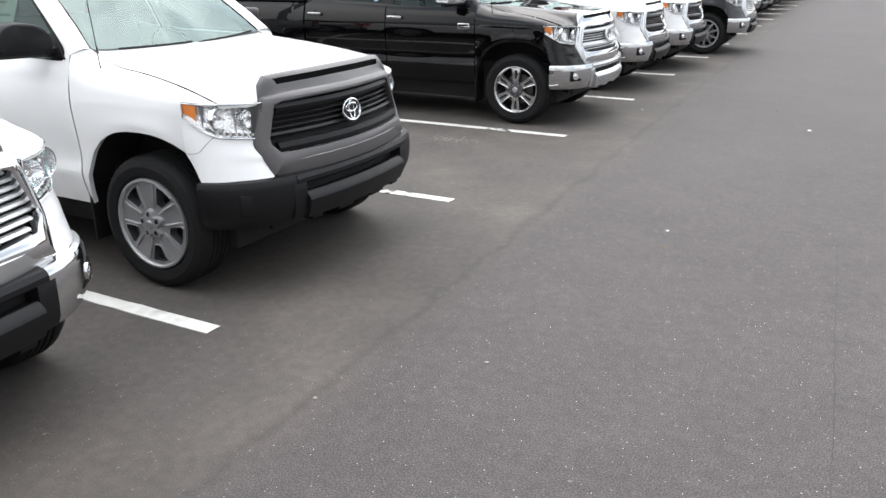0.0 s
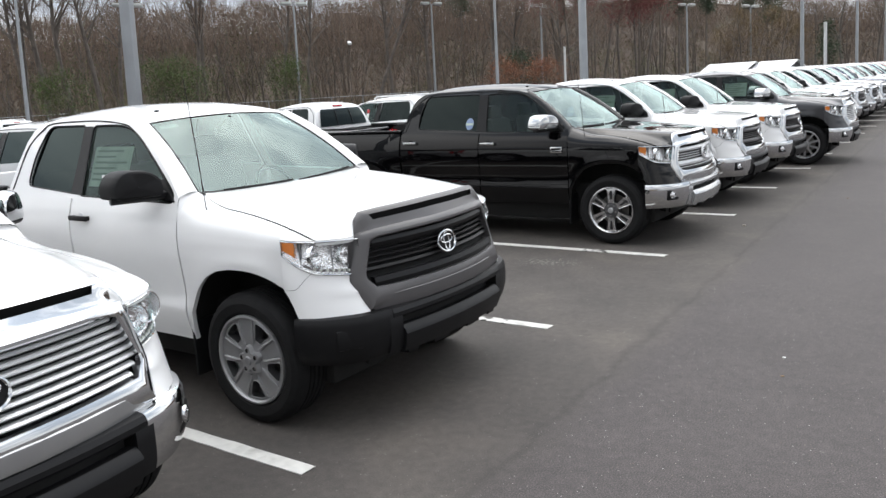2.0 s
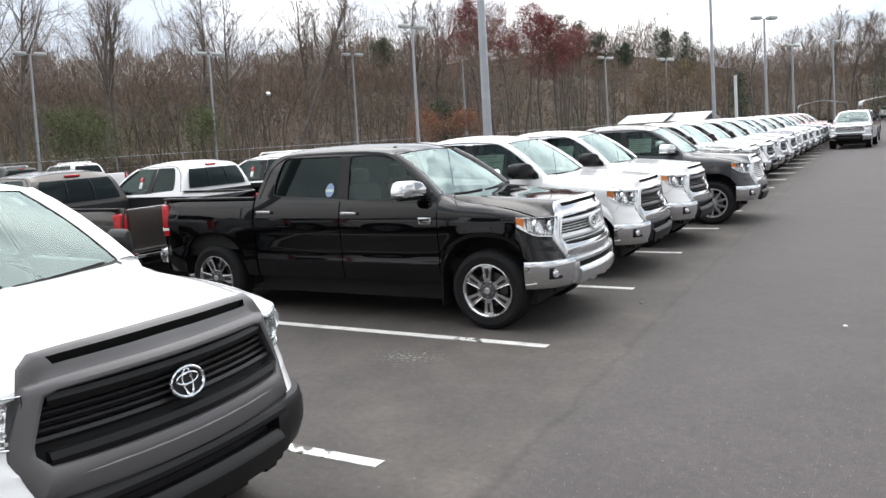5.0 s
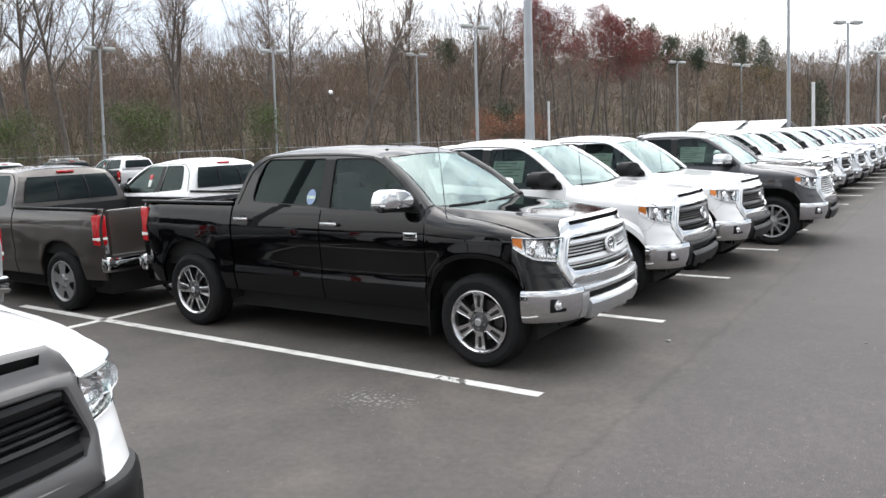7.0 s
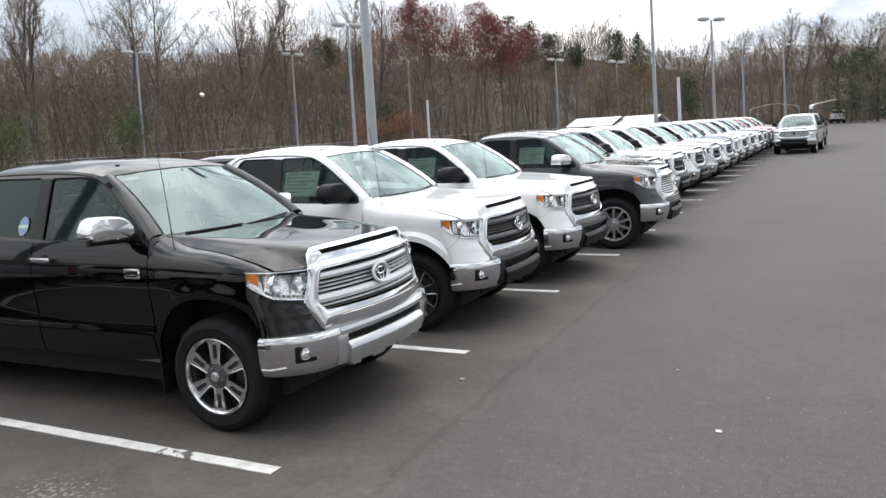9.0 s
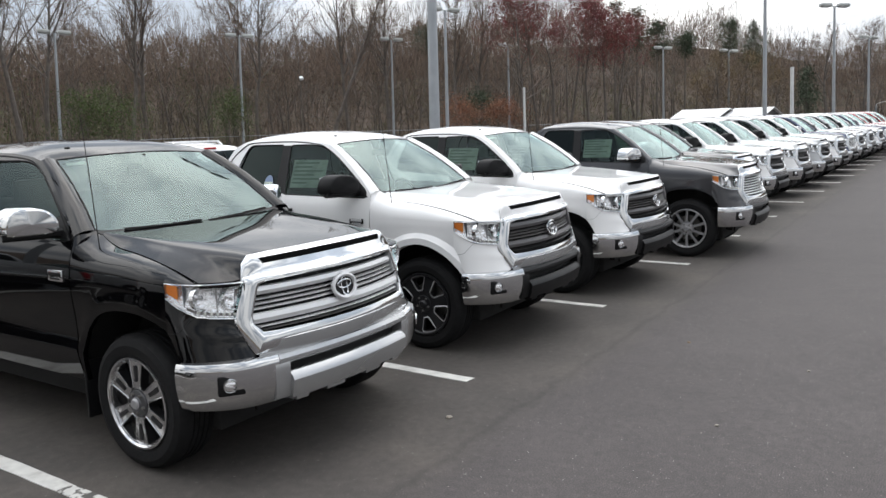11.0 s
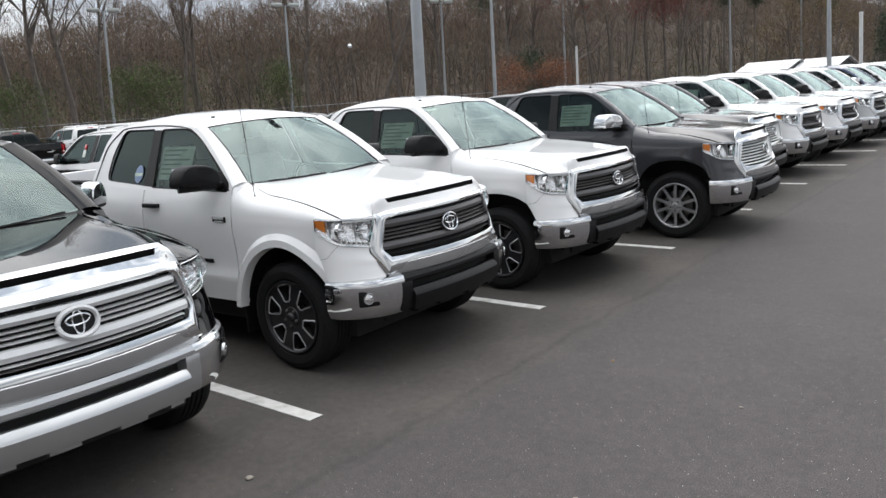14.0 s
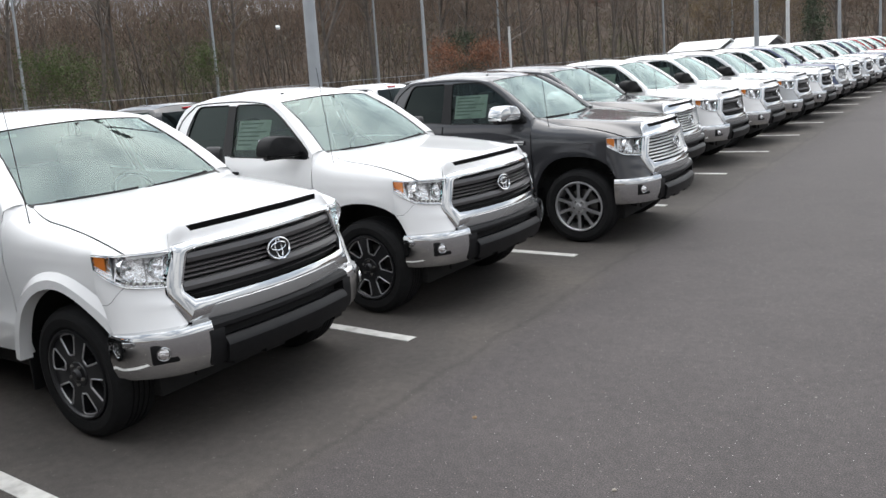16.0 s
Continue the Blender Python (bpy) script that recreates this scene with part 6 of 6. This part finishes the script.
trunks, twigs = Sticks(), Sticks()
TREES = 780
for k in range(TREES):
    t = (k + rng.random()) / TREES
    off = 1.5 + 34 * rng.random() ** 1.4
    b = edge_at(t, off)
    b[2] = bank(off)
    h = max(4.5, crest(b, 0.72 + 0.62 * rng.random() ** 1.8) - b[2])
    grow(trunks, twigs, b, h, 0.065 + 0.075 * rng.random(), limbs=11, subs=4, twig=3, start=0.28, spread=0.36, rise=1.25)
thing("woods", trunks.mesh("woods"), BARK, "bare grey-brown woodland along the car park", "woods", kind="stuff")
thing("woodland_twigs", twigs.ribbons("woodland_twigs"), TWIGS, "bare brown twigs of the woodland", "twigs", kind="stuff")

brush = Sticks()
for k in range(46000):
    t = rng.random()
    off = -2 + 34 * rng.random() ** 1.5
    b = edge_at(t, off)
    b[2] = bank(off) + (0 if rng.random() < 0.4 else 5.0 * rng.random() ** 1.4 * min(1, (off + 4) / 10))
    ln = 0.5 + 1.7 * rng.random()
    d = unit(np.array([rng.normal(0, 0.4), rng.normal(0, 0.4), 0.9]))
    brush.add(b, b + d * ln, 0.016 + 0.016 * rng.random(), 0.005)
thing("undergrowth", brush.ribbons("undergrowth"), BRUSH, "dense brown leafless undergrowth at the woods' edge", "undergrowth", kind="stuff")
cent = []
for k in range(6500):
    off = 1 + 26 * rng.random()
    b = edge_at(rng.random(), off)
    b[2] = bank(off) + 0.3 + 8.0 * rng.random() ** 1.3
    cent.append(b)
thing("dead_leaves", leaves("dead_leaves", cent, 0.095, 0.8, 11), BRUSH, "withered brown leaves clinging in the undergrowth", "leaves", kind="stuff")


def haze(n, near, far, low, high, width, sway):
    """The finest twigs: upright slivers strewn through the crowns, thinning out upwards."""
    tt, oo = rng.random(n), near + (far - near) * rng.random(n)
    pos = np.array([edge_at(a, b) for a, b in zip(tt, oo)])
    top = np.array([crest(p) for p in pos])
    pos[:, 2] = top * (low + (high - low) * rng.random(n) ** 1.5)
    way = rng.normal(0, sway, (n, 3))
    way[:, 2] = 0.95
    way /= np.linalg.norm(way, axis=1)[:, None]
    length = (0.5 + 1.0 * rng.random(n))[:, None]
    side = np.cross(way, rng.normal(0, 1, (n, 3)))
    side /= np.linalg.norm(side, axis=1)[:, None]
    wid = width * (0.6 + 0.8 * rng.random(n))[:, None]
    return np.stack([pos - side * wid, pos + side * wid, pos + way * length + side * wid * 0.4, pos + way * length - side * wid * 0.4], 1).reshape(-1, 3)


v = np.concatenate([haze(95000, 2, 34, 0.22, 1.12, 0.011, 0.33), haze(150000, 16, 48, 0.66, 1.14, 0.023, 0.30), haze(90000, 20, 50, 0.80, 1.42, 0.012, 0.20)])
thing("treetop_twigs", quads("treetop_twigs", v, np.arange(len(v)).reshape(-1, 4)), TWIGS, "fine brown twigs of the leafless treetops", "twigs", kind="stuff")

# wooded slope behind
rows = []
for t in np.linspace(0, 1, 420):
    row = []
    for off, hz in ((9, 0.10), (16, 0.38), (24, 0.62), (34, 0.76), (46, 0.84), (90, 0.84)):
        p = edge_at(t, off)
        rough = 0.92 + 0.26 * noise.noise(Vector((t * 45, off * 0.1, 0))) + 0.30 * noise.noise(Vector((t * 120, off * 0.2, 3))) * hz
        p[2] = max(0.2, (crest(p, hz) - EYE[2] * (1 - hz)) * min(rough, 1.10))
        row.append(tuple(p))
    rows.append(row)
WOOD_SLOPE = material("wooded_slope", (0.105, 0.080, 0.064), 1.0, spread=0.55, scale=1.6, second=(0.062, 0.058, 0.040), second_scale=0.25, bump=1.0, bump_scale=1.5)
for nd in [q for q in WOOD_SLOPE.node_tree.nodes if q.bl_idname == "ShaderNodeTexNoise"]:     # drawn out upright, like massed trunks
    mp = WOOD_SLOPE.node_tree.nodes.new("ShaderNodeMapping")
    mp.inputs["Scale"].default_value = (1.0, 1.0, 0.16)
    WOOD_SLOPE.node_tree.links.new(nd.inputs["Vector"].links[0].from_socket, mp.inputs["Vector"])
    WOOD_SLOPE.node_tree.links.new(mp.outputs["Vector"], nd.inputs["Vector"])
thing("wooded_slope", Build().grid(rows), WOOD_SLOPE, "brown wooded slope rising behind the bare trees", "slope", kind="structure")

# unseen slope added round the far side to darken reflections on the trucks
rows = []
for i, p in enumerate(smooth_path([(-64.0, -4.0, 0), (-68, -34, 0), (-58, -70, 0), (-28, -96, 0), (20, -104, 0), (70, -92, 0)], 14)):
    row = []
    for off, hz in ((0, 0.3), (5, 4.5), (12, 9.5), (24, 13.0), (60, 13.5)):
        d = unit(np.array([p[0] + 5, p[1] - 5, 0]))
        row.append((p[0] + d[0] * off, p[1] + d[1] * off, hz * (0.86 + 0.28 * noise.noise(Vector((i * 0.9, off * 0.1, 7))))))
    rows.append(row)
thing("wooded_slope", Build().grid(rows), WOOD_SLOPE, "unseen brown slope added to keep reflections on the trucks dark", "slope", kind="structure")


def along(u, dist):
    """A place seen in the direction u across the middle of the shot, at a distance."""
    a = np.interp(u, [0, 400, 784, 1200, 1560, 1900], [-63.2, -49.4, -34.3, -18.0, -5.6, 4.8])
    dist = 0.826 * dist
    return np.array([3.54 + dist * math.sin(radians(a)), -5.68 + dist * math.cos(radians(a)), 0.3])


def bare_tree(u, dist, h, r, label, tips_mat=None, crown="branches", size=0.1, per=3, spread=0.35, **kw):
    root = new("tree")
    tagged(root, label, "tree", "trees at the woods' edge")
    base = along(u, dist)
    tr, tw, tips = Sticks(), Sticks(), []
    grow(tr, tw, np.zeros(3), h, r, tips=tips, **kw)
    part("trunk", tr.mesh("trunk"), BARK, root)
    tagged(part("twig_crown", tw.mesh("twig_crown"), TWIGS, root), kind="stuff")
    if tips_mat:
        tagged(part("crown", leaves("crown", tips, size, spread, per), tips_mat, root), kind="stuff")
    root.matrix_basis = Matrix.Translation(tuple(base))
    return root


for u, dist, h in [(30, 78, 17), (75, 80, 18), (125, 78, 17.5), (165, 82, 16), (300, 84, 16), (330, 88, 15), (480, 92, 15.5), (520, 88, 15), (640, 90, 16.5), (670, 92, 16), (740, 94, 14), (860, 92, 14), (885, 95, 14.2), (1440, 132, 10), (1485, 140, 12), (1540, 145, 12.5), (1600, 160, 13), (1622, 160, 16), (1668, 158, 15), (1700, 158, 14), (1722, 160, 14.5), (1765, 160, 14), (1785, 160, 14.4), (-60, 78, 17), (-130, 80, 16)]:
    bare_tree(u, dist, h, 0.23 + 0.07 * rng.random(), "tall bare grey tree rising above the woods", limbs=26, subs=7, twig=5, start=0.36, spread=0.36, rise=1.35)
bare_tree(985, 82, 10.8, 0.2, "bare spreading tree with dark crooked limbs", limbs=18, subs=6, twig=4, start=0.3, spread=0.6, rise=0.5)
for u, dist, h in [(972, 90, 12.2), (1000, 89, 13.0), (1028, 91, 12.8), (1055, 90, 12.3), (1085, 92, 11.6), (1112, 92, 11.0), (1133, 93, 10.2)]:
    bare_tree(u, dist, h, 0.18, "tree covered in red spring buds", REDBUD, size=0.050, per=14, spread=0.30, limbs=16, subs=6, twig=5, start=0.50, rise=0.7)
for u, dist, h in [(1262, 108, 5.4), (1282, 109, 6.9), (1305, 108, 7.4), (1330, 108, 7.5), (1352, 109, 7.3), (1378, 108, 6.8), (1398, 110, 5.6)]:
    bare_tree(u, dist, h, 0.15, "tree with ochre-green spring buds", OCHRE, size=0.048, per=6, spread=0.30, limbs=16, subs=5, twig=4, start=0.12, rise=0.7)
for u, dist, h in [(222, 74, 3.6), (245, 73, 4.3), (272, 74, 4.4), (298, 75, 3.6), (40, 72, 3.2), (62, 72, 3.8), (470, 82, 4.6), (488, 82, 3.8)]:
    bare_tree(u, dist, h, 0.07, "low tree with fresh green leaves", GREENBUD, size=0.055, per=9, limbs=12, subs=5, twig=3, start=0.1, rise=0.8)
for u, dist, h in [(875, 78, 3.0), (945, 80, 2.9)]:
    bare_tree(u, dist, h, 0.05, "russet bush at the foot of the woods", ORANGE, size=0.05, per=14, limbs=14, subs=5, twig=3, start=0.05, rise=0.9)


def pine(u, dist, h, w, low, label="dark green pine"):
    root = new("pine_tree")
    tagged(root, label, "tree", "pines")
    tr = Sticks()
    tr.add(np.zeros(3), np.array([0, 0, h * 0.97]), 0.2, 0.04)
    cs = []
    lobe = [rng.uniform(0.55, 1.15) for _ in range(7)]
    for k in range(46):
        f = rng.random()
        z = low + (h - low) * f
        a = rng.random() * 6.283
        rr = w * math.sin(math.pi * (0.18 + 0.78 * f)) ** 0.65 * (0.2 + 0.8 * rng.random()) * lobe[int(a / 6.284 * 7)]
        e = np.array([rr * math.cos(a), rr * math.sin(a), z + 0.25 * rr])
        tr.add(np.array([0, 0, z - 0.4]), e, 0.035, 0.01)
        cs.append(e)
    part("trunk", tr.mesh("trunk"), BARK, root)
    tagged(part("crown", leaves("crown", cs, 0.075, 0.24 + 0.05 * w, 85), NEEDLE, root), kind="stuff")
    root.matrix_basis = Matrix.Translation(tuple(along(u, dist)))


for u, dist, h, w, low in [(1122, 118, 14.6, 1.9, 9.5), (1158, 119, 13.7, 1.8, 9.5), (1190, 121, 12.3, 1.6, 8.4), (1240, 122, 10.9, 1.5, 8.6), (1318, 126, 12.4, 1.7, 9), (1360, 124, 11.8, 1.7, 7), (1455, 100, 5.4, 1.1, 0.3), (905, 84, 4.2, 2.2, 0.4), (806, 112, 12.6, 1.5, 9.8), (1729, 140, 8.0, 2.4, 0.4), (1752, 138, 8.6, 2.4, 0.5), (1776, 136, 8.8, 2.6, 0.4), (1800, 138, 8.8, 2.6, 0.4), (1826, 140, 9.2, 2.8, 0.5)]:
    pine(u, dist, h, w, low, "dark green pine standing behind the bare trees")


# ---------------------------------------------------------------- small things on the asphalt
PEBBLE = material("pale_stone", (0.30, 0.27, 0.23), 0.8, spread=0.25, scale=40, bump=0.3, bump_scale=90)
LITTER = material("white_scrap", (0.78, 0.78, 0.76), 0.7)
LEAF_BROWN = material("dry_leaf", (0.17, 0.11, 0.06), 0.85, spread=0.3, scale=50)
TAR = material("crack_filler", (0.030, 0.028, 0.027), 0.7, spread=0.2, scale=20)


def pebble(x, y, r, seed, mat=PEBBLE, name="pebble", label="small loose stone lying on the asphalt", flat=0.6):
    rnd = random.Random(seed)
    rows = []
    ph = [rnd.uniform(0.75, 1.2) for _ in range(9)]
    for i, (k, z) in enumerate(((0.55, 0.0), (0.95, 0.30), (1.0, 0.65), (0.78, 1.05), (0.35, 1.28), (0.01, 1.34))):
        rows.append([(r * k * ph[j] * math.cos(j * 0.698), r * k * ph[j] * 0.8 * math.sin(j * 0.698), r * flat * z) for j in range(9)])
    ob = thing(name, Build().grid(rows, close_v=True), mat, label, "stone" if name == "pebble" else "litter", "loose stones" if name == "pebble" else "scraps")
    ob.matrix_basis = Matrix.Translation((x, y, 0.0)) @ Matrix.Rotation(rnd.uniform(0, 6.28), 4, 'Z')


pebble(1.12, 1.57, 0.024, 1)
pebble(2.69, 2.27, 0.014, 2)
pebble(2.98, 3.70, 0.014, 3)
pebble(1.69, -6.30, 0.012, 4)
pebble(2.24, -5.64, 0.011, 5)
pebble(-0.20, -0.95, 0.014, 6)
pebble(3.17, 1.04, 0.026, 7, LITTER, "paper_scrap", "small crumpled white scrap on the asphalt", 0.45)
pebble(2.56, -3.22, 0.013, 8, LITTER, "paper_scrap", "small crumpled white scrap on the asphalt", 0.45)
pebble(2.62, -3.58, 0.015, 9, LEAF_BROWN, "dead_leaf", "dry brown leaf curled on the asphalt", 0.3)
pebble(1.95, 4.10, 0.020, 10, LEAF_BROWN, "dead_leaf", "dry brown leaf curled on the asphalt", 0.3)
# a fine crack in the aisle
rnd = random.Random(4)
rows = []
for k in range(60):
    cy = -2.9 - 3.3 * k / 59
    cx = 3.66 + 0.045 * (-2.9 - cy) + 0.012 * noise.noise(Vector((0, cy * 3, 0))) + 0.004 * rnd.uniform(-1, 1)
    w = 0.004 * (0.4 + rnd.random()) * min(1.0, k / 8, (59 - k) / 8)
    rows.append([(cx - w, cy, 0.0012), (cx + w, cy, 0.0012)])
thing("asphalt_crack", Build().grid(rows), TAR, "thin dark crack running along the aisle", "crack", kind="structure")

# a small floodlight on its own post at the edge of the woods
fx, fy, fh = -45.3, 48.9, 6.35
root = new("flood_light")
tagged(root, "small white floodlight on a thin leaning post before the woods", "flood light")
part("post", Build().tube([(0, 0, 0), (0, 0, fh - 0.35), (0.25, -0.20, fh)], 0.035, 6), BARK, root)
part("lamp_head", Build().box((0.48, -0.38, fh + 0.05), (0.62, 0.34, 0.24), 0.09, Matrix.Rotation(-0.67, 4, 'Z') @ Matrix.Rotation(0.35, 4, 'Y')), GLOBE, root)
root.matrix_basis = Matrix.Translation((fx, fy, 0))
